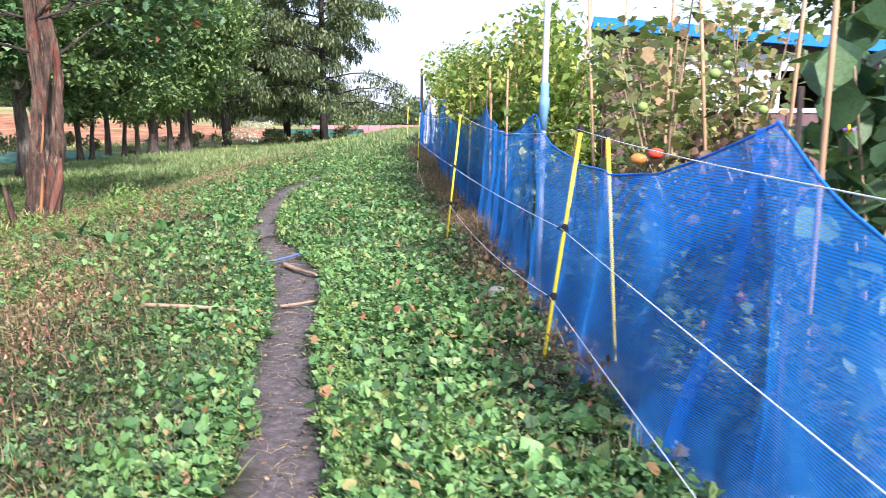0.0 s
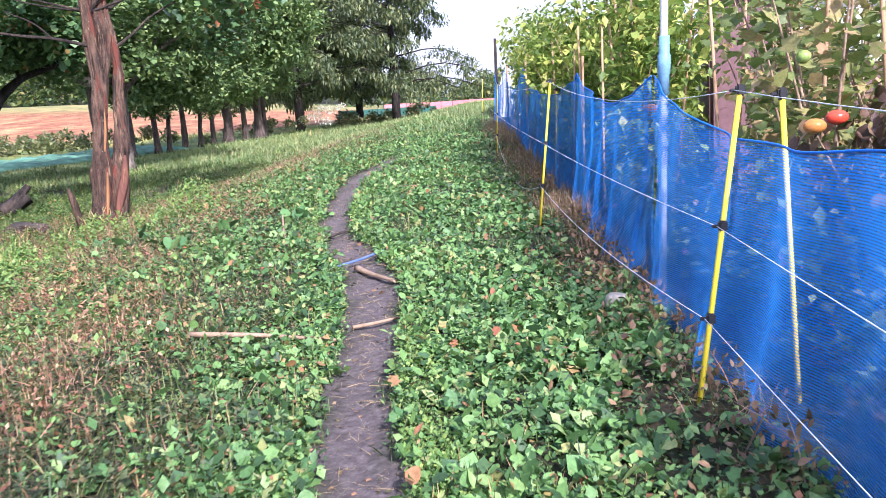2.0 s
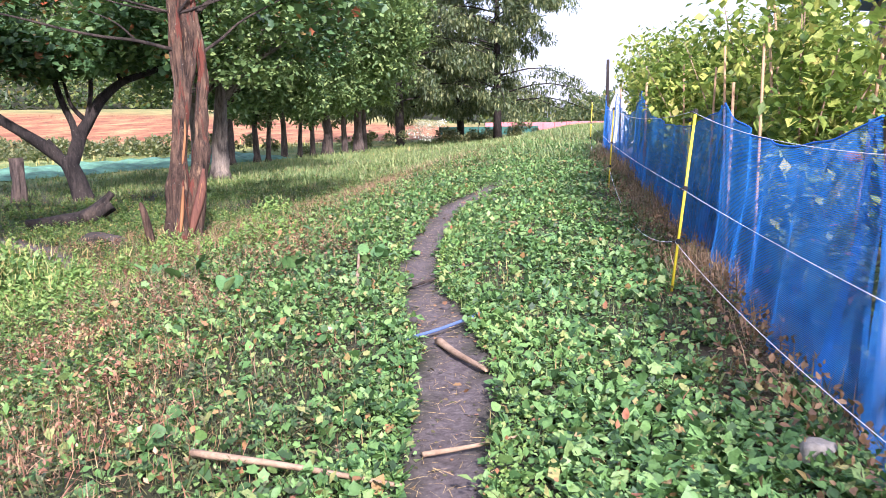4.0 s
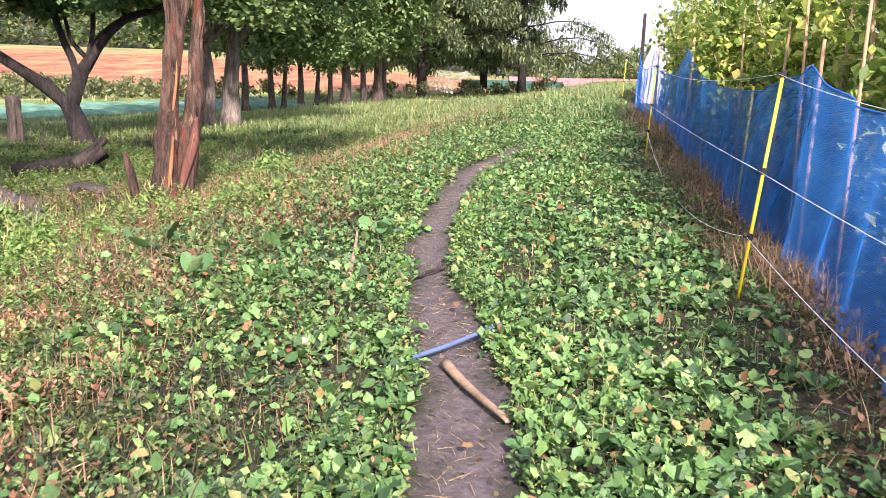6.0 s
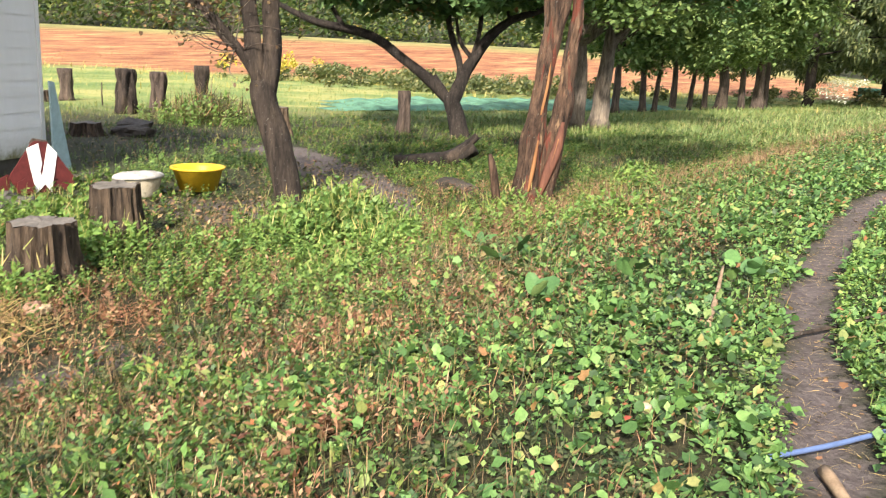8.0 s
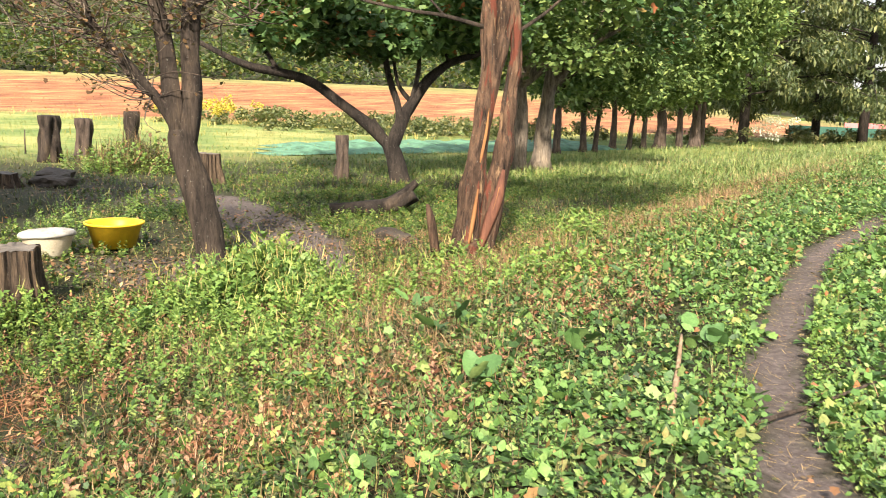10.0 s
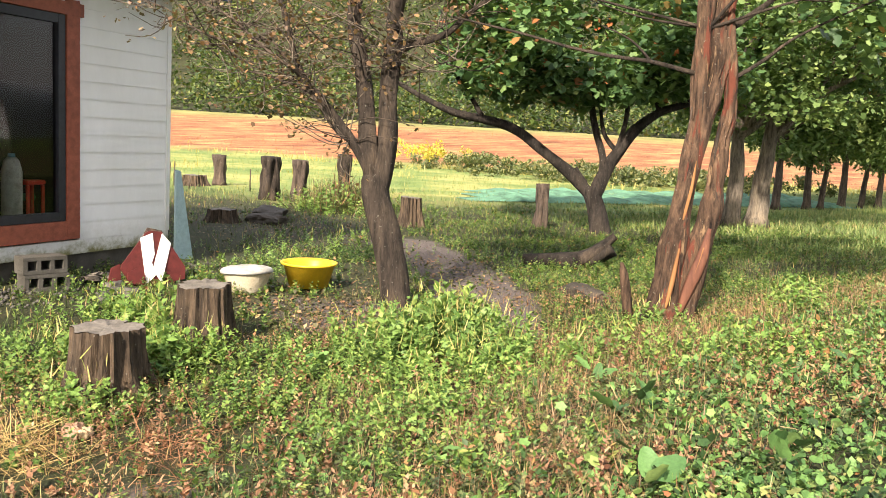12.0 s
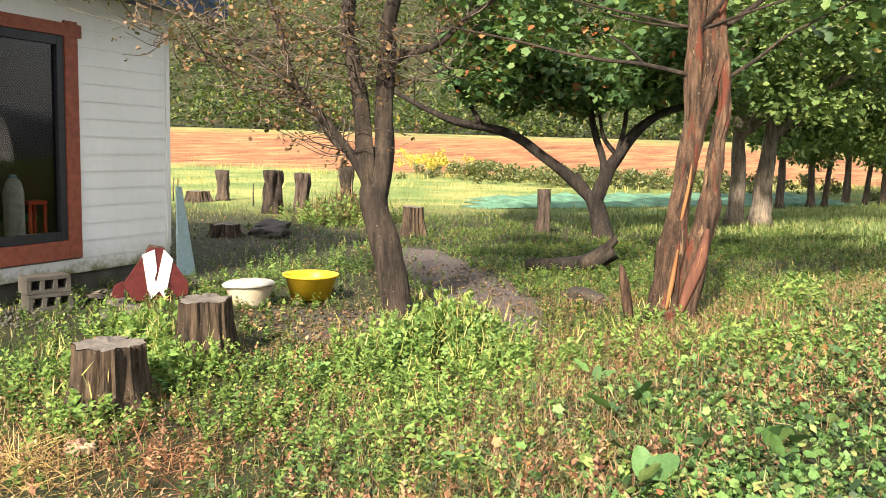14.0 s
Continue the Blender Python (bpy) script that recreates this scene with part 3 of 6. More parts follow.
tagged(new("ground", gm), "uneven green yard with a worn dirt footpath", "ground", kind="structure")

# ---- trees ----
def thing(name, where, label, category, group="", kind=""):
    e = new(name)
    e.empty_display_size = 0.1
    e.matrix_world = where if isinstance(where, Matrix) else Matrix.Translation(where)
    return tagged(e, label, category, group, kind)


def leafy(name, mat, parent, centres, count, size, template=SPRIG, faces=SPRIG_F, seed=0, tilt=-15, label="", width=1.0):
    """Leaves gathered in clumps: centres are (x, y, z, radius)."""
    r = np.random.default_rng(seed)
    c = np.array(centres, float)
    w = c[:, 3] ** 2
    pick = r.choice(len(c), count, p=w / w.sum())
    d = r.normal(0, 1, (count, 3))
    d /= np.linalg.norm(d, axis=1)[:, None]
    p = c[pick, :3] + d * (c[pick, 3] * r.uniform(0.25, 1.0, count) ** 0.6)[:, None] * np.array([1, 1, 0.75])
    v, f = scatter(r, p, size * r.uniform(0.6, 1.4, count), tilt, template, faces, width, 35.0)
    ob = new(name, mesh_data(name, v, f, mat))
    ob.parent = parent
    if label:
        ob["label"] = label
    return ob


def clumps(r, centre, radius, n, size):
    """Clump centres through a crown, fuller towards its skin."""
    out = []
    for _ in range(n):
        d = Vector((r.normal(), r.normal(), r.normal())).normalized()
        k = r.uniform(0.35, 1.0) ** 0.5
        out.append((centre[0] + d.x * radius[0] * k, centre[1] + d.y * radius[1] * k, centre[2] + d.z * radius[2] * k, size * r.uniform(0.6, 1.3)))
    return out


def limbs(parent, mat, r, start, ends, radius, sides=6, name="limb"):
    """Bent limbs from start points to clump centres."""
    for e in ends:
        bm = bmesh.new()
        s = Vector(start[r.integers(len(start))])
        t = Vector(e[:3])
        mid = s.lerp(t, 0.5) + Vector((r.normal(0, .12), r.normal(0, .12), r.uniform(-0.1, 0.25))) * (t - s).length * 0.4
        tube(bm, resample([s, mid, t], 4), list(np.linspace(radius, radius * 0.2, 9)), sides, 0.1, r.uniform(0, 9), cap=False)
        part(name, bm, mat, parent)


def broadleaf(where, trunk, radius, centre, extent, clump_count, leaf_count, leaf, mat_bark, mat_leaf, label, seed, template=SPRIG, faces=SPRIG_F, group="", clump=0.8):
    r = np.random.default_rng(seed)
    t = thing("tree", where, label, "tree", group)
    bm = bmesh.new()
    pts = resample(trunk, 5)
    rad = [radius * (1.35 if i == 0 else 1) * (1 - 0.7 * i / (len(pts) - 1)) for i in range(len(pts))]
    tube(bm, pts, rad, 10, 0.25, seed)
    part("trunk", bm, mat_bark, t)
    cl = clumps(r, centre, extent, clump_count, clump)
    limbs(t, mat_bark, r, [p for p in pts[len(pts) // 2:]], cl[:16], radius * 0.32)
    leafy("crown", mat_leaf, t, cl, leaf_count, leaf, template, faces, seed)
    return t


# leaning twin-stemmed tree with split bark
split_tree = thing("split_bark_tree", at(-5.65, 11.55, -0.03), "twin-stemmed leaning tree with split reddish bark", "tree")
for k, (pts, r0, r1) in enumerate([
        ([(-.05, -.03, -.05), (-.05, .09, .55), (-.05, .19, 1.1), (-.05, .33, 1.89), (-.11, .39, 2.6), (-.16, .46, 3.25), (-.3, .6, 5.0), (-.2, .8, 7)], .135, .066),
        ([(.06, .11, -.05), (.1, .27, .61), (.13, .4, 1.11), (.13, .45, 1.44), (.12, .52, 1.83), (.13, .59, 2.16), (.08, .61, 2.61), (.01, .6, 2.98), (.05, .66, 3.4)], .13, .06),
        ([(-.04, .24, 1.3), (-.02, .37, 1.89), (.01, .47, 2.27), (.01, .54, 2.61), (-.03, .61, 3.25), (.3, .9, 5.0), (.7, 1.1, 7)], .06, .088)]):
    bm = bmesh.new()
    p = resample(pts, 12)
    n_ = len(p) - 1
    tube(bm, p, [(r0 + (r1 - r0) * min(1, i / n_ * 1.9)) * (1.0 + .09 * math.sin(i * .45 + k * 2)) * (1 + .3 * max(0, 1 - i / 5) * (k < 2)) for i in range(len(p))], 36, 0.5, 3 + k * 5)
    part("stem", bm, MAT_BARK_SPLIT, split_tree)
    # shaggy strips of loosened bark
    rs = np.random.default_rng(80 + k)
    for j in range(16):
        i0 = int(rs.integers(0, max(2, int(n_ * .6))))
        m_ = int(rs.integers(5, 15))
        w0, drift = rs.uniform(0, 6.283), rs.normal(0, .035)
        run = []
        for q in range(m_):
            i = min(i0 + q, n_)
            w = w0 + drift * q
            off = (r0 + (r1 - r0) * min(1, i / n_ * 1.9)) * (.98 + .05 * math.sin(q * .5 + j))
            run.append(p[i] + Vector((math.cos(w) * off, math.sin(w) * off, 0)))
        bm = bmesh.new()
        tube(bm, run, [.004 + .011 * math.sin(math.pi * (q + .4) / m_) for q in range(m_)], 6, .8, j)
        part("bark_strip", bm, (MAT_BARK_SPLIT, MAT_BARK_SPLIT, MAT_BARK_ROW, MAT_BARK_SPLIT, MAT_BARK)[j % 5], split_tree)
# bare wood where the bark has torn away, on the side of the yard
for pts, r0, m_, lb in [([(.03, .12, 1.05), (.035, .16, 1.2), (.045, .2, 1.4), (.035, .24, 1.62)], .021, MAT_HEART, "orange strip of bare heartwood"),
                        ([(.1, .02, .05), (.15, .1, .35), (.2, .2, .68), (.21, .3, .98)], .05, MAT_REDBARK, "torn red inner bark"),
                        ([(.155, .07, .3), (.19, .15, .55), (.22, .22, .8)], .018, MAT_HEART, "pale strip of bare wood"),
                        ([(.06, -.09, .2), (.07, -.02, .5), (.07, .04, .78)], .022, MAT_HEART, "pale flaked patch of bare wood")]:
    bm = bmesh.new()
    p = resample(pts, 6)
    tube(bm, p, [r0 * (.3 + .8 * math.sin(math.pi * (i + .6) / (len(p) + .2))) for i in range(len(p))], 10, 0.7, r0 * 90)
    part("bare_wood", bm, m_, split_tree, lb)
r = np.random.default_rng(5)
for pts, r0 in [([(-.13, .36, 2.46), (-.43, .03, 2.55), (-.68, -.26, 2.58), (-.95, -.55, 2.64), (-1.3, -.9, 2.75), (-1.9, -1.3, 2.9)], .024),
                ([(.02, .62, 2.9), (.21, .85, 3.13), (.38, 1.09, 3.33), (.9, 1.7, 3.7)], .036),
                ([(.1, .62, 2.42), (.29, .86, 2.63), (.49, 1.13, 2.89), (1.0, 1.7, 3.3)], .022),
                ([(-.43, .03, 2.55), (-.6, -.1, 2.75), (-.9, -.2, 2.9)], .014)]:
    bm = bmesh.new()
    p = resample(pts, 6)
    tube(bm, p, list(np.linspace(r0, r0 * .4, len(p))), 9, .3, r0 * 50)
    part("limb", bm, MAT_BARK, split_tree)
ends = [(-2.2, -.6, 3.6, 0), (-1.6, .4, 3.3, 0), (-.3, -1.6, 4.4, 0), (1.5, 1.9, 3.5, 0), (1.0, 1.6, 3.2, 0), (2.0, .6, 4.6, 0), (-1.7, 1.9, 4.6, 0), (.4, 2.6, 5, 0)]
limbs(split_tree, MAT_BARK, r, [(-.16, .46, 3.2), (-.03, .61, 3.25), (-.1, .45, 2.9)], ends, 0.018)
cl = [(*e[:3], 0.8) for e in ends[3:]] + clumps(r, (.6, 1.2, 6.2), (2.6, 2.6, 1.6), 26, 0.75)
leafy("crown", MAT_MAPLE, split_tree, cl, 8000, 0.12, LOBED, LOBED_F, 11)

# dark maple with wide low limbs
maple = thing("maple_tree", at(-12.5, 19.2, -0.03), "dark spreading maple with a low forked trunk", "tree")
bm = bmesh.new()
tube(bm, resample([(.06, .1, -.05), (.02, .06, .25), (-.06, .05, .5), (-.17, .0, .85), (-.22, -.02, 1.05)], 4), [.3, .27, .25, .235, .225, .22, .215, .21, .205, .2, .2, .2, .2, .2, .2, .19, .16], 14, 0.35, 2)
part("trunk", bm, MAT_BARK_DARK, maple)
for pts, r0, r1 in [([(-.2, -.03, .86), (-.59, -.37, 1.34), (-1.06, -.8, 1.8), (-1.53, -1.24, 2.2), (-1.97, -1.7, 2.36), (-2.4, -2.15, 2.46), (-2.8, -2.56, 2.68), (-3.6, -3.2, 3.2)], .135, .05),
                    ([(-.14, .02, .8), (-.02, .29, 1.5), (.09, .5, 1.88), (.28, .8, 2.33), (.56, 1.19, 2.72), (.87, 1.57, 2.92), (1.6, 2.2, 3.3)], .16, .06),
                    ([(-.12, .1, 1.0), (-.12, .2, 1.62), (-.28, .14, 2.16), (-.45, .09, 2.84), (-.5, 0, 4)], .1, .05),
                    ([(-.08, .16, 1.1), (.04, .36, 1.6), (.1, .44, 2.0), (.2, .5, 2.6), (.2, .5, 3.6)], .09, .04),
                    ([(.07, .46, 1.82), (-.1, .32, 2.05), (-.21, .24, 2.29), (-.3, .2, 2.8)], .055, .03),
                    ([(-.31, -.1, 1.12), (-.42, -.2, 1.3), (-.49, -.25, 1.43)], .075, .05),
                    ([(-1.97, -1.7, 2.36), (-2.3, -1.94, 2.96), (-2.61, -2.19, 3.43), (-2.86, -2.34, 4.04)], .06, .025),
                    ([(.56, 1.19, 2.72), (.5, 1.0, 3.2), (.3, .8, 3.9)], .06, .03)]:
    bm = bmesh.new()
    p = resample(pts, 6)
    tube(bm, p, list(np.linspace(r0, r1, len(p))), 10, 0.45, r0 * 40)
    part("limb", bm, MAT_BARK_DARK, maple)
cl = clumps(r, (-.5, -.3, 4.9), (3.6, 3.6, 1.8), 46, 0.8) + clumps(r, (.9, 1.3, 3.7), (1.7, 1.7, .7), 18, 0.6) + clumps(r, (-1.5, -1.3, 3.5), (1.9, 1.9, .55), 22, 0.6) + clumps(r, (-.3, .2, 3.35), (1.3, 1.3, .5), 12, .55)
leafy("crown", MAT_MAPLE, maple, cl, 20000, 0.16, LOBED, LOBED_F, 12)

# forked tree with withered twigs, beside the basin
forked = thing("forked_tree", at(-7.72, 9.9, -0.03), "slim grey tree forking low with withered twigs", "tree")
U, V = Vector((.62, .78, 0)), Vector((-.78, .62, 0))
def uv(a, b, z):
    return U * a + V * b + Vector((0, 0, z))
for name, pts, r0, r1 in [("trunk", [(.03, .04, -.03), (-.02, .0, .1), (-.08, -.02, .32), (-.18, -.04, .73), (-.27, -.08, 1.07), (-.35, -.1, 1.38), (-.36, -.1, 1.5)], .155, .14),
                          ("stem", [(-.34, -.11, 1.3), (-.46, -.13, 1.81), (-.56, -.13, 2.33), (-.69, -.17, 2.85), (-.75, -.17, 3.2), (-.9, .1, 4.4), (-.8, .3, 6)], .1, .05),
                          ("stem", [(-.33, -.08, 1.3), (-.33, .01, 1.82), (-.4, .05, 2.34), (-.43, .12, 2.86), (-.46, .15, 3.21), (-.3, .4, 4.4), (0, .7, 6)], .112, .06),
                          ("limb", [(-.34, -.12, 1.36), (-.53, -.22, 1.72), (-.7, -.36, 2.0), (-.85, -.48, 2.22), (-.99, -.6, 2.42), (-1.11, -.67, 2.7), (-1.21, -.71, 3.05), (-1.4, -.8, 3.5)], .055, .022),
                          ("limb", [(-.43, -.14, 1.7), (-.69, -.37, 1.89), (-.91, -.54, 2.25), (-1.2, -.8, 2.7)], .026, .012),
                          ("limb", [(-.42, .12, 2.72), (-.3, .25, 2.82), (-.08, .52, 2.95), (.07, .75, 3.22), (.3, 1.1, 3.5)], .045, .02),
                          ("limb", [(-.43, -.0, 2.22), (-.37, .1, 2.46), (-.19, .32, 2.59), (.1, .6, 2.7)], .014, .006),
                          ("limb", [(-.7, -.17, 2.9), (-.6, -.1, 2.6), (-.68, -.2, 2.75), (-.72, -.17, 3.3)], .018, .01),
                          ("limb", [(-.99, -.6, 2.42), (-1.3, -.9, 2.7), (-1.6, -1.15, 3.0), (-1.9, -1.4, 3.2)], .018, .007),
                          ("limb", [(-.85, -.48, 2.22), (-1.2, -.8, 2.4), (-1.6, -1.1, 2.5), (-1.9, -1.3, 2.75)], .014, .005),
                          ("limb", [(-1.3, -.9, 2.7), (-1.75, -1.3, 2.8), (-2.1, -1.6, 3.05), (-2.4, -1.8, 3.15)], .013, .005)]:
    bm = bmesh.new()
    p = resample(pts, 6)
    rr = list(np.linspace(r0, r1, len(p)))
    if name == "trunk":
        rr[:5] = [.24, .215, .195, .18, .17]
        rr[-5:] = [.135, .13, .115, .085, .04]
    tube(bm, p, rr, 14, 0.3, r0 * 30)
    part(name, bm, MAT_BARK if name != "limb" or r0 > .03 else MAT_BARK_ROW, forked)
TWIG_RUNS = [((-.53, -.22, 1.72), (-.7, -.36, 2.0)), ((-.7, -.36, 2.0), (-.99, -.6, 2.42)), ((-.99, -.6, 2.42), (-1.21, -.71, 3.05)), ((-.99, -.6, 2.42), (-1.6, -1.15, 3.0)), ((-1.6, -1.15, 3.0), (-1.9, -1.4, 3.2)),
             ((-1.2, -.8, 2.4), (-1.9, -1.3, 2.75)), ((-1.75, -1.3, 2.8), (-2.4, -1.8, 3.15)), ((-.69, -.37, 1.89), (-1.2, -.8, 2.7)), ((-.56, -.13, 2.33), (-.75, -.17, 3.2)), ((-.4, .05, 2.34), (-.46, .15, 3.2)), ((-.3, .25, 2.82), (.07, .75, 3.22)), ((-.37, .1, 2.46), (.1, .6, 2.7))]
tips = []
for _ in range(340):
    bm = bmesh.new()
    a_, b_ = TWIG_RUNS[r.integers(len(TWIG_RUNS))]
    s = Vector(a_).lerp(Vector(b_), r.uniform(0, 1))
    e = s + uv(r.normal(-.1, .42), r.normal(0, .42), r.normal(.16, .24))
    m_ = s.lerp(e, .5) + Vector((r.normal(0, .06), r.normal(0, .06), r.uniform(-.14, .14)))
    tube(bm, resample([s, m_, e], 3), list(np.linspace(.008, .003, 7)), 4, 0, 0, cap=False)
    part("twig", bm, MAT_BARK_PALE if _ % 3 else MAT_BARK_ROW, forked)
    tips.append((*e, .14))
leafy("withered_leaves", MAT_BROWNLEAF, forked, tips + [(-1.2, -.6, 3.2, .5), (-.6, .1, 3.9, .9), (-2.3, -1.75, 3.15, .2), (-.9, -.3, 2.8, .4), (-.1, .5, 3.0, .4)], 2600, 0.045, LOBED, LOBED_F, 14)
leafy("crown", MAT_MAPLE, forked, clumps(r, (-.3, .4, 5.2), (1.8, 1.8, 1.2), 18, .6), 4000, 0.12, LOBED, LOBED_F, 15)

# pale twin trunks further back
broadleaf(at(-12.62, 25.1), [(0, 0, 0), (.02, 0, 1.5), (-.1, .05, 3), (-.2, 0, 6)], .24, (.2, .2, 5.4), (3.6, 3.6, 3.1), 70, 17000, .135, MAT_BARK_PALE, MAT_CROWN, "pale-barked leafy tree with low crown", 21, LOBED, LOBED_F, "pale twin trees")
broadleaf(at(-12.25, 25.75), [(0, 0, 0), (.08, 0, 1.5), (.2, .05, 3), (.5, 0, 6)], .3, (1.2, 1.5, 6.0), (3.2, 3.2, 3.0), 60, 14000, .135, MAT_BARK_PALE, MAT_MAPLE, "pale-barked leafy tree with low crown", 22, LOBED, LOBED_F, "pale twin trees")

# row of slender trees along the field's edge
row = broadleaf(at(-15.8, 33.9), [(0, 0, 0), (-.02, 0, 1.5), (-.08, .0, 3.2), (-.1, 0, 7.5)], .16, (-.2, 0, 5.5), (2.8, 2.8, 3.7), 70, 15000, .22, MAT_BARK_ROW, MAT_CROWN, "slender brown-trunked tree in a planted row", 31, SPRIG, SPRIG_F, "row of slender trees", 0.9)
row2 = broadleaf(at(-15.65, 36.0), [(0, 0, 0), (-.05, 0, 1.5), (-.1, .05, 3.2), (-.2, 0, 7.5)], .15, (0, 0, 5.2), (2.7, 3.0, 3.5), 70, 15000, .22, MAT_BARK_ROW, MAT_CROWN, "slender brown-trunked tree in a planted row", 32, SPRIG, SPRIG_F, "row of slender trees", 0.9)
for k, (x, y, tilt, sc) in enumerate([(-15.45, 36.7, 6, .8), (-15.75, 39.3, 0, 1.0), (-15.55, 40.7, 2, .85), (-15.3, 41.9, 0, .9), (-14.6, 44.9, -1, 1.15), (-14.7, 48.6, 0, 1.1)]):
    copy_thing(row if k % 2 else row2, Matrix.Translation(at(x, y)) @ Matrix.Rotation(radians(tilt), 4, "Y") @ Matrix.Rotation(k * 1.9, 4, "Z") @ Matrix.Diagonal((sc, sc, sc, 1)))
big = broadleaf(at(-15.0, 43.2), [(0, 0, 0), (.05, 0, 1.2), (-.1, .0, 3.2), (.2, 0, 8.5)], .3, (0, 0, 6.8), (3.6, 3.6, 3.8), 90, 16000, .25, MAT_BARK_ROW, MAT_CROWN, "thick-trunked leafy tree in the row", 33, SPRIG, SPRIG_F, "row of slender trees", 1.0)
copy_thing(big, Matrix.Translation(at(-14.2, 46)) @ Matrix.Rotation(2, 4, "Z"))

copy_thing(big, Matrix.Translation((8.6, 15.5, -.1)) @ Matrix.Rotation(3, 4, "Z") @ Matrix.Diagonal((.8, .8, .8, 1)))["group"] = "trees beyond the shed"


def conifer(where, tall, reach, seed, group):
    r = np.random.default_rng(seed)
    t = thing("conifer", where, "tall dark conifer with drooping boughs", "tree", group)
    bm = bmesh.new()
    tube(bm, [(0, 0, k * tall / 8) for k in range(9)], list(np.linspace(.32, .05, 9)), 10, 0.2, seed)
    part("trunk", bm, MAT_BARK_DARK, t)
    pads = []
    for k in range(64):
        bm = bmesh.new()
        z = 2.2 + (tall - 2.5) * (k / 64) ** 1.1
        a, ln = r.uniform(0, 6.28), reach * (1 - 0.72 * (z / tall)) * r.uniform(0.6, 1.15)
        p0, p2 = Vector((0, 0, z)), Vector((math.cos(a) * ln, math.sin(a) * ln, z - 0.06 * ln + r.normal(0, .2)))
        p1 = p0.lerp(p2, .5) + Vector((0, 0, .12 * ln))
        tube(bm, resample([p0, p1, p2], 3), list(np.linspace(.07, .015, 7)), 5, 0, 0, cap=False)
        part("bough", bm, MAT_BARK_DARK, t)
        for j in range(7):
            q = p1.lerp(p2, j / 5 * 1.05 - 0.35) if j > 1 else p0.lerp(p1, .5 + j * .4)
            pads.append((q.x + r.normal(0, .3), q.y + r.normal(0, .3), q.z - .2, r.uniform(.45, .85)))
    leafy("needles", MAT_PINE, t, pads, 30000, 0.36, SPRIG, SPRIG_F, seed, -45, width=0.5)
    return t


con = conifer(at(-8.6, 60.5), 18, 7.8, 41, "dark conifers at the far end")
copy_thing(con, Matrix.Translation(at(-14.5, 56)) @ Matrix.Rotation(2.2, 4, "Z"))
copy_thing(con, Matrix.Translation(at(-16.5, 64)) @ Matrix.Rotation(4.1, 4, "Z"))
copy_thing(con, Matrix.Translation(at(-13, 70)) @ Matrix.Rotation(1.1, 4, "Z"))

# far wooded hillside and hedges
pts = []
for _ in range(1900):
    d, lat = 139 + 150 * rng.uniform(0, 1) ** 1.5, rng.uniform(-110, 130)
    x, y = -0.74 * d + 0.67 * lat, 0.67 * d + 0.74 * lat
    if x > -48:
        continue
    tall, wide = rng.uniform(4, 11), rng.uniform(1.4, 2.6)
    z = float(height(x, y))
    for k in range(8):
        f = k / 7
        pts.append((x + rng.normal(0, .5 * wide), y + rng.normal(0, .5 * wide), z + tall * (.12 + .85 * f), wide * (1.0 - .65 * f) * rng.uniform(.6, 1.1)))
forest = leafy("far_woodland", MAT_FOREST, None, pts, 84000, 0.85, SPRIG, SPRIG_F, 51, 10)
tagged(forest, "mixed green woodland on the far hillside", "woodland", kind="stuff")
pts = []
for _ in range(700):
    x, y = rng.uniform(-60, 60), rng.uniform(150, 230)
    pts.append((x, y, float(height(x, y)) + rng.uniform(0, 5.5) + 2.0 * math.sin(x * .11), rng.uniform(1.2, 2.6)))
tagged(leafy("far_treeline", MAT_FOREST, None, pts, 24000, 1.0, SPRIG, SPRIG_F, 52, 10), "hazy treeline beyond the end of the track", "woodland", kind="stuff")
pts = []
for x, y, n_, s_ in [(-28, 41, 60, 2.6), (-33, 42, 60, 2.8), (-39, 41.5, 50, 2.6), (-24, 45, 30, 2.0), (-12, 63, 18, 1.2), (-9, 66, 20, 1.4), (-16, 52, 12, 1.0)]:
    for _ in range(n_):
        q = (x + rng.normal(0, s_), y + rng.normal(0, s_))
        pts.append((*q, float(height(*q)) + rng.uniform(.0, .8), rng.uniform(.25, .55)))
tagged(leafy("shrubs", MAT_SHRUB, None, pts, 24000, .2, SPRIG, SPRIG_F, 53, 20), "low green shrubs along the field edge", "shrub", kind="stuff")
tagged(leafy("goldenrod", MAT_GOLDENROD, None, [(-43 + rng.normal(0, 1.6), 40 + rng.normal(0, 1.2), .1 + rng.uniform(0, .9), .4) for _ in range(24)], 1600, .16, SPRIG, SPRIG_F, 54), "yellow goldenrod blooming before the field", "flowers", kind="stuff")
tagged(leafy("white_flowers", MAT_WHITEFLOWER, None, [(-12.3 + rng.normal(0, .45), 54 + rng.normal(0, .45), rng.uniform(.0, 1.1), .28) for _ in range(18)], 700, .12, SPRIG, SPRIG_F, 55), "white flowering shrub by the conifers", "flowers", kind="stuff")

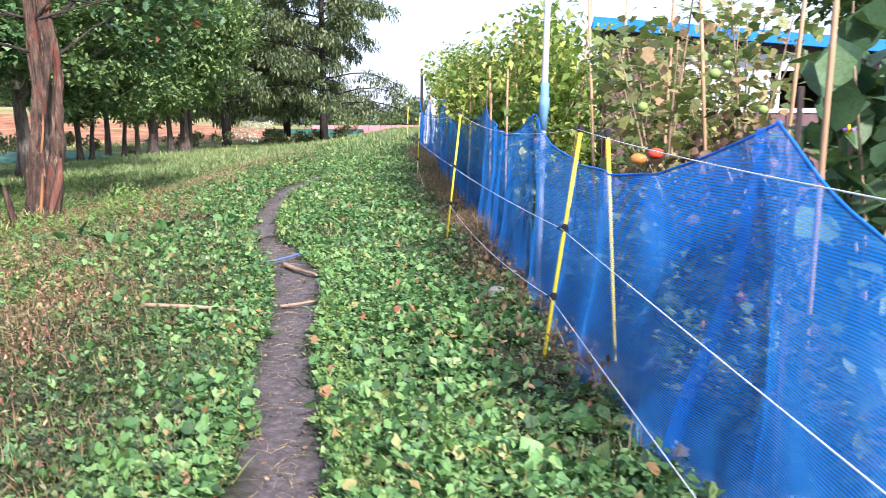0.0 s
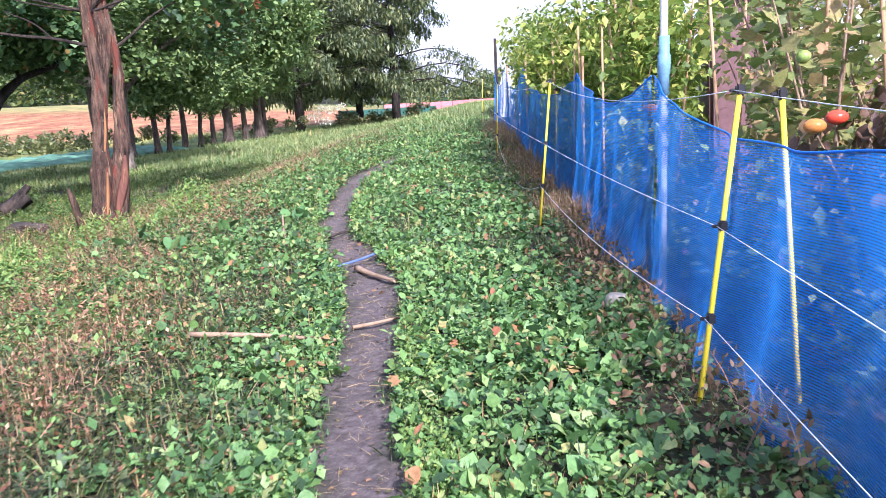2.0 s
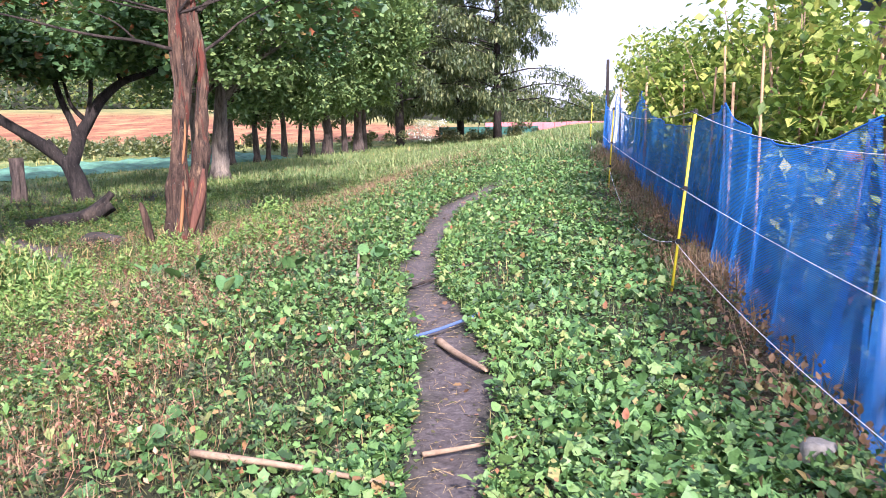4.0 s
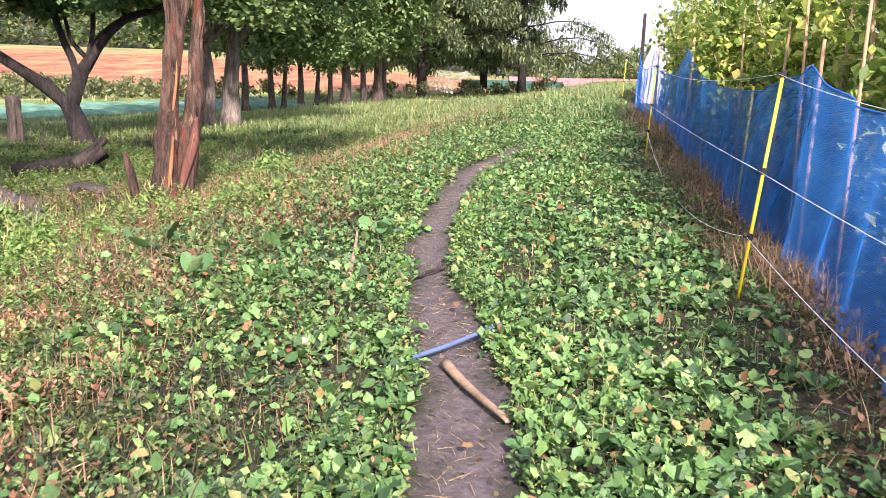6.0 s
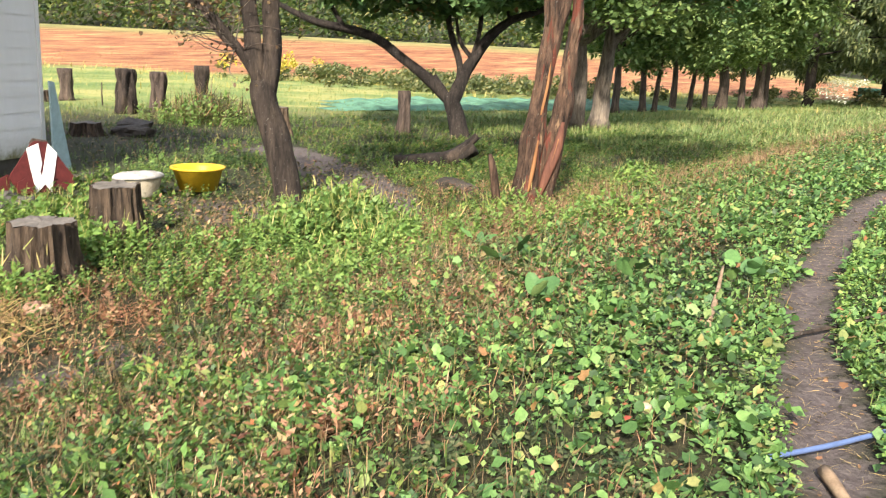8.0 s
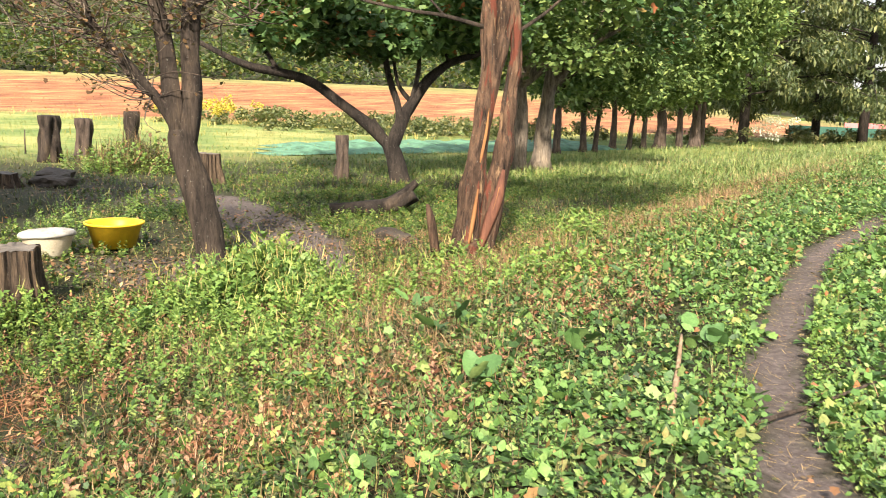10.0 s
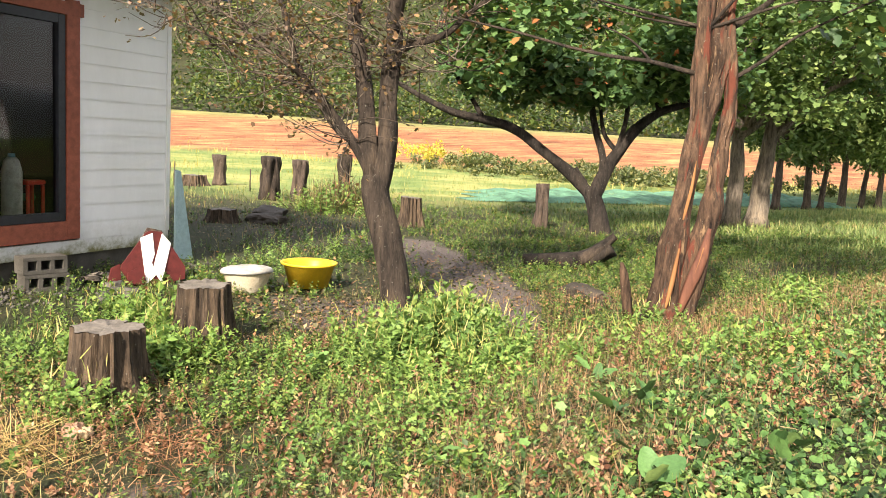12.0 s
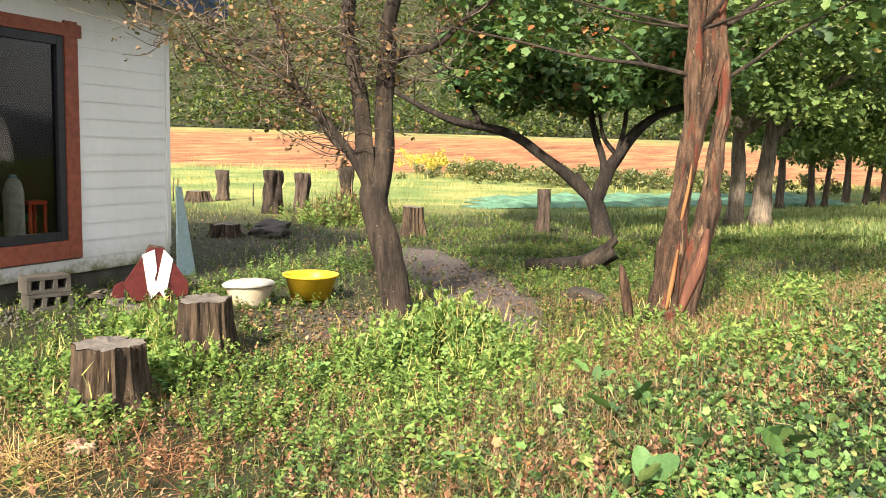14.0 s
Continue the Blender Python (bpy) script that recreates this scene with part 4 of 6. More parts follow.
# green crop covers over field beds
for k in range(3):
    bm = bmesh.new()
    a, b = Vector((-20.4 - 1.5 * k, 22.6 + 1.5 * k, 0)), Vector((-15.8 - 2.0 * k, 40.5 + 2.2 * k, 0))
    side = (b - a).normalized().cross(Vector((0, 0, 1)))
    rows_ = []
    for i in range(41):
        p = a.lerp(b, i / 40)
        rows_.append([bm.verts.new(p + side * ((0.72 + .1 * math.sin(i * 1.3 + k * 2) * math.sin(i * .37)) * c) + Vector((0, 0, float(height(p.x, p.y)) + (.15 + .05 * math.sin(i * 2.1 + k) + .03 * math.sin(i * .9)) * min(1, i / 4, (40 - i) / 4) * max(0, 1 - c * c) + .02))) for c in np.linspace(-1, 1, 9)])
    for r0, r1 in zip(rows_, rows_[1:]):
        for j in range(8):
            bm.faces.new((r0[j], r0[j + 1], r1[j + 1], r1[j]))
    ob = part("crop_cover", bm, MAT_GREENNET, None, smooth_shade=True)
    tagged(ob, "long green net cover over a field bed", "crop cover", "green crop covers")

# ---- the white house ----
HC = Vector((-12.01, 9.28, -0.55))
HOUSE = Matrix.Translation(HC) @ Matrix.Rotation(math.atan2(-0.9073, 0.4205), 4, "Z")   # x along the wall, -y outwards is behind
house = thing("house", HOUSE, "white clapboard house with brown-red window trim", "house")
L_, D_ = 6.5, 5.0


def hbox(name, x0, x1, y0, y1, z0, z1, mat, label="", parent=None, bevel=0.004):
    bm = bmesh.new()
    box(bm, (x1 - x0, y1 - y0, z1 - z0), shift((x0 + x1) / 2, (y0 + y1) / 2, (z0 + z1) / 2), bevel)
    return part(name, bm, mat, parent or house, label)


# outward is +y in house space (towards the track)
hbox("foundation", 0.03, L_, -D_, -0.05, -0.3, 0.27, MAT_FOUND, "dark weathered foundation")
hbox("sill_beam", -0.01, L_, -0.06, 0.01, 0.25, 0.42, MAT_SIDING, "mossy concrete sill")
z, k = 0.42, 0
while z < 3.5:
    h_ = min(0.207, 3.52 - z)
    if 0.44 < z + h_ / 2 < 3.12:
        spans = [(0.055, 1.50), (3.72, L_)]
    else:
        spans = [(0.055, L_)]
    for a, b in spans:
        bm = bmesh.new()
        y_lo, y_hi = 0.014, 0.003
        vs = [bm.verts.new(c) for c in ((a, y_lo, z), (b, y_lo, z), (b, y_hi, z + h_ + .004), (a, y_hi, z + h_ + .004), (a, -.02, z), (b, -.02, z), (b, -.02, z + h_), (a, -.02, z + h_))]
        for f in ((0, 1, 2, 3), (5, 4, 7, 6), (4, 5, 1, 0), (3, 2, 6, 7), (4, 0, 3, 7), (1, 5, 6, 2)):
            bm.faces.new([vs[i] for i in f])
        part("board", bm, MAT_SIDING, house)
    z += 0.207
hbox("corner_post", -0.02, 0.052, -0.05, 0.022, 0.42, 3.52, MAT_SIDING, "white corner board")
# room walls, ceiling and partition: indoor shade is put into their colour
hbox("back_wall", 0.0, L_, -D_, -D_ + .1, 0.2, 3.5, MAT_DARK_ROOM)
hbox("side_wall", 0.0, 0.1, -D_ + .1, -0.055, 0.2, 3.5, MAT_DARK_ROOM)
hbox("side_wall", L_ - .1, L_, -D_ + .1, -0.055, 0.2, 3.5, MAT_DARK_ROOM)
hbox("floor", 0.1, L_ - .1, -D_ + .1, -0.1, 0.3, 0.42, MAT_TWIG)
hbox("ceiling", 0.1, L_ - .1, -D_ + .1, -0.1, 3.3, 3.4, MAT_DARK_ROOM)
hbox("partition", 0.1, L_ - .1, -1.6, -1.5, 0.42, 3.3, MAT_DARK_ROOM)
hbox("soffit", -0.55, L_ + .3, -D_ - .3, 0.5, 3.53, 3.58, MAT_ROOF, "dark eave underside")
hbox("fascia", -0.58, L_ + .3, 0.5, 0.54, 3.5, 3.72, MAT_ROOF)
bm = bmesh.new()
vs = [bm.verts.new(c) for c in ((-.6, .56, 3.66), (L_ + .3, .56, 3.66), (L_ + .3, -D_ / 2, 4.7), (-.6, -D_ / 2, 4.7), (-.6, -D_ - .4, 3.66), (L_ + .3, -D_ - .4, 3.66))]
bm.faces.new((vs[0], vs[1], vs[2], vs[3]))
bm.faces.new((vs[3], vs[2], vs[5], vs[4]))
bmesh.ops.solidify(bm, geom=bm.faces[:], thickness=0.06)
part("roof", bm, MAT_ROOF, house, "dark blue metal roof")
win = thing("window", Matrix.Identity(4), "", "")
win.parent = house
for key in ("label", "category"):
    if key in win:
        del win[key]
# trim, frame, panes (z from the ground)
for a in [("trim", 1.515, 1.70, -.02, .05, .44, 3.17), ("trim", 3.52, 3.70, -.02, .05, .44, 3.17), ("trim", 1.46, 3.76, -.02, .056, 2.995, 3.14), ("trim", 1.70, 3.52, -.02, .05, .44, .655)]:
    hbox(*a, MAT_TRIM, "brown-red painted trim", win)
for a in [("window_frame", 1.702, 1.80, -.06, .03, .66, 2.99), ("window_frame", 3.42, 3.518, -.06, .03, .66, 2.99), ("window_frame", 1.80, 3.42, -.06, .03, 2.89, 2.99), ("window_frame", 1.80, 3.42, -.06, .03, .66, .76), ("window_frame", 2.58, 2.66, -.05, .02, .76, 2.89)]:
    hbox(*a, MAT_BLACKFRAME, "black window frame", win)
for a, b in ((1.80, 2.58), (2.66, 3.42)):
    bm = bmesh.new()
    bm.faces.new([bm.verts.new(c) for c in ((b, -.02, .76), (a, -.02, .76), (a, -.02, 2.89), (b, -.02, 2.89))])
    p_ = part("pane", bm, MAT_GLASS, win)
    p_.visible_shadow = False
inside = thing("cabinet", HOUSE @ shift(2.1, -.75, .42), "dark cabinet seen through the window", "cabinet")
bm = bmesh.new(); box(bm, (.35, .4, 1.25), shift(0, 0, .62), .01); part("body", bm, MAT_BARK_DARK, inside)
bm = bmesh.new(); box(bm, (.03, .03, .3), shift(.1, .215, .7), .006); part("handle", bm, MAT_STEEL, inside)
# curtain shape added to give the ochre field reflection on the pane
curtain = thing("curtain", HOUSE @ shift(2.25, -1.2, .44), "ochre curtain standing in for a reflection in the glass", "curtain")
bm = bmesh.new()
cols = [[bm.verts.new((-.22 + .011 * i, .04 * math.sin(i * .9) * (1.2 - .12 * j), .02 + .3 * j)) for j in range(9)] for i in range(41)]
for a, b in zip(cols, cols[1:]):
    for j in range(8):
        bm.faces.new((a[j], b[j], b[j + 1], a[j + 1]))
part("cloth", bm, plain("ochre_reflection_cloth", (.42, .24, .06), .9), curtain, smooth_shade=True)
bm = bmesh.new(); tube(bm, [(-.5, 0, 2.44), (.5, 0, 2.44)], [.012, .012], 8); part("rail", bm, MAT_BLACKFRAME, curtain)
stool = thing("red_stool", HOUSE @ shift(1.98, -.22, .42), "tall red stool standing inside the window", "stool")
MAT_RED = plain("red_plastic", (.6, .05, .03), .4)
bm = bmesh.new(); box(bm, (.26, .22, .05), shift(0, 0, .68), .012); part("seat", bm, MAT_RED, stool)
for sx in (-1, 1):
    for sy in (-1, 1):
        bm = bmesh.new(); box(bm, (.035, .035, .65), shift(.1 * sx, .085 * sy, .325), .006); part("leg", bm, MAT_RED, stool)
    bm = bmesh.new(); box(bm, (.02, .14, .03), shift(.1 * sx, 0, .3), .004); part("rung", bm, MAT_RED, stool)
chair = thing("green_chair", HOUSE @ shift(1.93, -.62, .42), "dark green high-backed chair inside the window", "chair")
MAT_CHAIR = plain("dark_green_cloth", (.03, .12, .06), .8)
bm = bmesh.new(); box(bm, (.42, .42, .07), shift(0, 0, .48), .02); part("seat", bm, MAT_CHAIR, chair)
bm = bmesh.new(); box(bm, (.4, .06, .72), shift(0, -.2, .88), .02); part("backrest", bm, MAT_CHAIR, chair)
for sx in (-1, 1):
    for sy in (-1, 1):
        bm = bmesh.new(); box(bm, (.04, .04, .45), shift(.17 * sx, .17 * sy, .225), .006); part("leg", bm, MAT_BARK_DARK, chair)
can = thing("white_canister", HOUSE @ shift(2.2, -.24, .42), "tall white canister standing inside the window", "canister")
bm = bmesh.new(); tube(bm, [(0, 0, 0), (0, 0, .03), (0, 0, .8), (0, 0, .92), (0, 0, .96)], [.1, .11, .11, .08, .045], 20); part("body", bm, MAT_PAN, can)
bm = bmesh.new(); tube(bm, [(0, 0, .962), (0, 0, 1.0)], [.04, .036], 14); part("cap", bm, MAT_PLASTIC_BLUE, can)

# ---- things beside the house ----
def rough_block(bm, size, m, seed, amount=0.18):
    r = bmesh.ops.create_icosphere(bm, subdivisions=3, radius=0.5)
    for v in r["verts"]:
        c = v.co.copy()
        for i in range(3):
            c[i] = math.copysign(min(abs(c[i]) * 1.25, 0.5), c[i])
        c *= 1 + amount * noise.noise(v.co * 3 + Vector((seed, seed * 2, 0))) + amount * .5 * noise.noise(v.co * 7 + Vector((seed, 0, 3)))
        v.co = m @ Vector((c.x * size[0], c.y * size[1], c.z * size[2]))


def stump(where, r0, tall, seed, label, spin=0.0, sides=72):
    """Cut stump: ridged, flaring sides and a weathered, cracked top."""
    t = thing("tree_stump", Matrix.Translation(where) @ Matrix.Rotation(spin, 4, "Z"), label, "stump", "stumps in the yard")
    bm = bmesh.new()
    rings = []
    def rad(w, z):
        n_ = noise.noise(Vector((math.cos(w) * 1.2 + seed, math.sin(w) * 1.2, 0)))
        ridge = noise.noise(Vector((math.cos(w) * 4.5 + seed, math.sin(w) * 4.5, z * .5)))
        fine = noise.noise(Vector((math.cos(w) * 11, math.sin(w) * 11 + seed, z * 1.2)))
        flare = 1 + .42 * (1 - z / tall) ** 2.5
        crack = min(0, noise.noise(Vector((math.cos(w) * 7 + seed * 2, math.sin(w) * 7, z * .25))) + .22)
        return r0 * flare * (1 + .24 * n_ + .28 * ridge + .16 * fine + .7 * crack)
    for i in range(11):
        z = tall * i / 10 - .04
        ring = []
        for k in range(sides):
            w = 6.2832 * k / sides
            rr = rad(w, max(z, 0))
            top = 0.03 * noise.noise(Vector((math.cos(w) * 2 + seed, math.sin(w) * 2, 9))) if i == 10 else 0
            ring.append(bm.verts.new((rr * math.cos(w), rr * math.sin(w), z + top)))
        rings.append(ring)
    for a, b in zip(rings, rings[1:]):
        for k in range(sides):
            bm.faces.new((a[k], a[(k + 1) % sides], b[(k + 1) % sides], b[k]))
    part("bark", bm, MAT_BARK_STUMP, t)
    bm = bmesh.new()
    prev = None
    for s_ in (0.99, .7, .4, .12):
        ring = []
        for k in range(sides):
            w = 6.2832 * k / sides
            rr = rad(w, tall - .04) * s_
            ring.append(bm.verts.new((rr * math.cos(w), rr * math.sin(w), tall - .039 + .03 * noise.noise(Vector((math.cos(w) * 2 + seed, math.sin(w) * 2, 9))) * s_ + .012 * noise.noise(Vector((rr * math.cos(w) * 20, rr * math.sin(w) * 20, seed))))))
        if prev:
            for k in range(sides):
                bm.faces.new((prev[k], prev[(k + 1) % sides], ring[(k + 1) % sides], ring[k]))
        prev = ring
    bm.faces.new(prev)
    part("cut_top", bm, MAT_CUT, t, "grey weathered cut face")
    return t


stump(at(-6.8, 6.64), .215, .5, 3, "broad weathered stump with a cracked flat top", 0.4)
stump(at(-7.66, 7.75), .205, .57, 5, "weathered stump with a pale flat top", 1.3)
stump(at(-16.1, 12.15), .26, .28, 7, "low dark stump in the yard")
stump(at(-14.65, 15.7), .235, .66, 9, "knee-high rotten stump in the yard", 0.8)
stump(at(-25.4, 15.9), .3, .36, 11, "low broad stump by the field")
for x, y, r0, h_, s_ in [(-25.6, 16.8, .26, 1.0, 21), (-20.7, 15.8, .27, 1.2, 22), (-19.5, 15.98, .21, 1.16, 23), (-21.3, 18.6, .22, 1.3, 24), (-13.45, 18.42, .155, 1.06, 25)]:
    t = thing("log_post", at(x, y, -.05), "upright weathered log post at the yard's edge", "post", "log posts")
    bm = bmesh.new()
    r0 *= .78
    tube(bm, [(.02 * math.sin(s_ + k * .4), 0, k * h_ / 8) for k in range(9)], [r0 * (1.1 - .12 * k / 8) for k in range(9)], 28, .75, s_)
    part("log", bm, MAT_BARK_ROW if s_ % 2 else MAT_BARK, t)
snag = thing("snag", at(-5.8, 11.2, -.02), "short broken stub of a dead sapling", "stump")
bm = bmesh.new()
tube(bm, resample([(0, 0, 0), (-.03, -.02, .25), (-.06, -.05, .48), (-.1, -.07, .66)], 4), [.05, .046, .044, .043, .042, .041, .04, .04, .039, .037, .034, .026, .014], 11, .6, 4)
part("stub", bm, MAT_BARK_SPLIT, snag)

# broken painted board, blocks, panel, basin, tub, stones
board = thing("broken_signboard", Matrix.Translation(at(-10.46, 8.46)) @ Matrix.Rotation(radians(-88), 4, "Z") @ Matrix.Rotation(radians(14), 4, "X"), "broken maroon board with white painted stripes", "board")
def slab(pts, y0, y1):
    bm = bmesh.new()
    f = bm.faces.new([bm.verts.new((x, y0, z)) for x, z in pts])
    ex = bmesh.ops.extrude_face_region(bm, geom=[f])
    for v in [g_ for g_ in ex["geom"] if isinstance(g_, bmesh.types.BMVert)]:
        v.co.y = y1
    bmesh.ops.recalc_face_normals(bm, faces=bm.faces)
    return bm
part("panel", slab([(.37, .2), (.26, 0), (-.01, -.02), (-.38, .03), (-.4, .17), (-.21, .5), (-.145, .6), (.0, .62), (.04, .6), (.35, .25)], 0, .03), MAT_MAROON, board)
part("stripe", slab([(.12, .54), (-.03, .59), (-.03, .34), (.01, .25), (-.025, .1), (.1, .0)], .034, .045), MAT_CHALK, board, "white stripe")
part("stripe", slab([(-.145, .58), (-.24, .46), (-.085, .0), (.005, .165)], .034, .045), MAT_CHALK, board, "white stripe")
part("backing", slab([(.05, .5), (.045, .6), (.0, .66), (-.17, .62), (-.2, .5)], -.03, -.004), MAT_BARK_ROW, board, "bare brown wood at the broken top")
part("shard", slab([(.33, .02), (.14, .0), (.11, .1), (.2, .19), (.31, .15)], .05, .07), MAT_MAROON, board)
part("shard", slab([(.52, .0), (.36, .0), (.35, .26), (.45, .22)], -.06, -.03), MAT_MAROON, board)


def block(where, label):
    t = thing("concrete_block", where, label, "block", "stacked concrete blocks")
    bm = bmesh.new()
    W_, H_, D2, wl = .46, .185, .24, .042
    box(bm, (W_, D2, wl), shift(0, 0, wl / 2), .004)
    box(bm, (W_, D2, wl), shift(0, 0, H_ - wl / 2), .004)
    for k in range(4):
        box(bm, (wl, D2 - .006, H_ - 2 * wl), shift(-W_ / 2 + wl / 2 + k * (W_ - wl) / 3, 0, H_ / 2), 0)
    part("body", bm, MAT_CONCRETE, t)


BA = Matrix.Rotation(radians(-86), 4, "Z")
block(Matrix.Translation(at(-10.6, 7.31, -.01)) @ BA, "grey hollow concrete block lying on its side")
block(Matrix.Translation(at(-10.6, 7.31, .177)) @ BA @ shift(.02, -.01, 0) @ Matrix.Rotation(.05, 4, "Z"), "grey hollow concrete block stacked on another")
panel = thing("leaning_panel", HOUSE @ shift(-.03, .1, 0), "pale blue sheet leaning at the house corner", "panel")
part("sheet", slab([(-.36, 0), (.0, 0), (.0, 1.24), (-.09, 1.22)], -.01, .02), MAT_PANEL, panel)
basin = thing("lidded_drum", Matrix.Translation(at(-9.6, 9.2, -.02)) @ Matrix.Rotation(radians(-5), 4, "Y") @ Matrix.Diagonal((.84, .84, .9, 1)), "squat cream drum with a weathered white lid", "drum")
for nm, prof, m_ in [("drum", [(.0, .0), (.2, .0), (.235, .04), (.29, .19), (.31, .25)], MAT_CREAM), ("lid", [(.31, .252), (.345, .262), (.35, .29), (.325, .315), (.22, .345), (.1, .352), (.0, .35)], MAT_PAN)]:
    bm = bmesh.new()
    prev = None
    for rr, zz in prof:
        ring = [bm.verts.new((max(rr, .002) * math.cos(k * .19635) * 1.05, max(rr, .002) * math.sin(k * .19635), zz + .012 * noise.noise(Vector((math.cos(k * .19635) * 2, math.sin(k * .19635) * 2, rr * 9))))) for k in range(32)]
        if prev:
            for k in range(32):
                bm.faces.new((prev[k], prev[(k + 1) % 32], ring[(k + 1) % 32], ring[k]))
        prev = ring
    part(nm, bm, m_, basin, smooth_shade=True)
tub = thing("yellow_tub", Matrix.Translation(at(-9.5, 9.95)) @ Matrix.Diagonal((.95, .95, .78, 1)), "yellow plastic tub on the bare ground", "tub")
bm = bmesh.new()
prev = None
for rr, zz in [(.0, .03), (.24, .03), (.32, .36), (.35, .37), (.355, .40), (.335, .40), (.31, .36), (.22, .06)]:
    ring = [bm.verts.new((max(rr, .001) * math.cos(k * .19635), max(rr, .001) * math.sin(k * .19635), zz)) for k in range(32)]
    if prev:
        for k in range(32):
            bm.faces.new((prev[k], prev[(k + 1) % 32], ring[(k + 1) % 32], ring[k]))
    prev = ring
part("shell", bm, MAT_YELLOW, tub, smooth_shade=True)
for x, y, s_, sd in [(-7.3, 12.4, (.7, .35, .16), 6), (-10.0, 7.75, (.16, .12, .08), 8), (-10.1, 7.9, (.22, .15, .1), 9), (-9.75, 7.65, (.12, .12, .07), 12), (-9.9, 8.0, (.2, .14, .12), 13), (-10.25, 7.95, (.2, .2, .14), 14), (-16.3, 13.3, (1.1, .6, .35), 15), (-15.7, 12.9, (.8, .5, .25), 16)]:
    bm = bmesh.new()
    rough_block(bm, s_, Matrix.Rotation(sd, 4, "Z"), sd, .3)
    ob = part("stone", bm, MAT_DARKSTONE if s_[0] > .3 else MAT_CONCRETE)
    ob.location = at(x, y, s_[2] * .25)
    tagged(ob, "rough dark stone half sunk in grass" if s_[0] > .3 else "small grey rubble stone by the wall", "stone", "stones in the yard")

rp = np.random.default_rng(44)
for k in range(14):
    bm = bmesh.new()
    sz = (rp.uniform(.1, .24), rp.uniform(.08, .16), rp.uniform(.03, .07))
    rough_block(bm, sz, Matrix.Rotation(rp.uniform(0, 6), 4, "Z") @ Matrix.Rotation(rp.normal(0, .35), 4, "X"), 30 + k, .35)
    ob = part("stone", bm, MAT_DARKSTONE if k % 3 == 0 else MAT_RUBBLE)
    q = Vector((-10.72, 8.02)) + Vector((rp.normal(0, .09), rp.normal(0, .17)))
    ob.location = at(q.x, q.y, .02 + .012 * k * (k < 8))
    tagged(ob, "flat broken shard of grey-brown slate", "stone", "rubble pile by the wall")
for x, y, h_, dx in [(-25.9, 15.3, .75, .03), (-25.2, 15.15, .8, -.02), (-24.3, 15.2, .45, .1), (-21.9, 16.3, .95, .06), (-23.4, 16.7, .7, -.03)]:
    t = thing("thin_stake", at(x, y, -.05), "thin weathered stake in the long grass", "stake", "thin stakes at the yard's edge")
    bm = bmesh.new(); tube(bm, [(0, 0, 0), (dx * .6, 0, h_ * .5), (dx, .02, h_)], [.022, .02, .014], 7, .3, x); part("shaft", bm, MAT_BARK_ROW, t)
rot = thing("rotting_squash", at(-6.0, 6.15), "rotting yellow and pink squash in the weeds", "squash")
for k, (dx, dy, r0) in enumerate([(0, 0, .045), (.045, .055, .034), (-.04, .045, .036), (.015, .08, .03)]):
    bm = bmesh.new(); rough_block(bm, (r0 * 2.2, r0 * 2, r0 * 1.7), shift(dx, dy, r0 * .8 + .02), 60 + k, .45); part("lump", bm, MAT_ROT if k != 1 else MAT_STRAWPALE, rot, smooth_shade=True)

# rotten log lying in the grass, its broken end raised
log = thing("rotten_log", at(-8.95, 14.5, .03), "dark rotten log with a raised broken end in grass", "log")
for name, pts, r0, r1, mat in [("trunk", [(-.75, -.62, .03), (-.4, -.34, .06), (0, 0, .13), (.26, .2, .34)], .09, .15, MAT_BARK_DARK),
                               ("shell", [(-.05, -.12, .1), (.14, .04, .26), (.32, .2, .5)], .1, .05, MAT_BARK)]:
    bm = bmesh.new()
    p = resample(pts, 6)
    tube(bm, p, list(np.linspace(r0, r1, len(p))), 14, 0.45, r0 * 70)
    part(name, bm, mat, log)

# ---- the blue net and the electric fence ----
NY = [p[1] for p in NET_LINE]
PEAKS = [(-2.4, 1.1), (-.1, 1.12), (2.12, 1.12), (5.42, 1.17), (8.75, 1.27), (14.9, 1.36), (20.0, 1.38), (24.5, 1.42)]
DIPS = [.85, .8, .88, .98, .96, .98, 1.0]


def net_point(y, f, bay, off=0.0):
    """A point of the net: f runs from the foot (0) to the hem (1)."""
    (ya, za), (yb, zb) = PEAKS[bay], PEAKS[bay + 1]
    u = (y - ya) / (yb - ya)
    hem = za + (zb - za) * u - (min(za, zb) - DIPS[bay]) * (1 - abs(2 * u - 1) ** 2.2)
    x = float(net_x(y))
    fold = .045 * math.sin(y * 7 + 2.2 * math.sin(y * 1.7) + f) * (.35 + .65 * (1 - f)) + .03 * noise.noise(Vector((y * 3, f * 2.4, bay)))
    belly = -.05 * math.sin(math.pi * u) * (1 - f) - .05 * (1 - f) ** 2
    return Vector((x + fold + belly + off, y, float(height(x, y)) - .02 + hem * f))


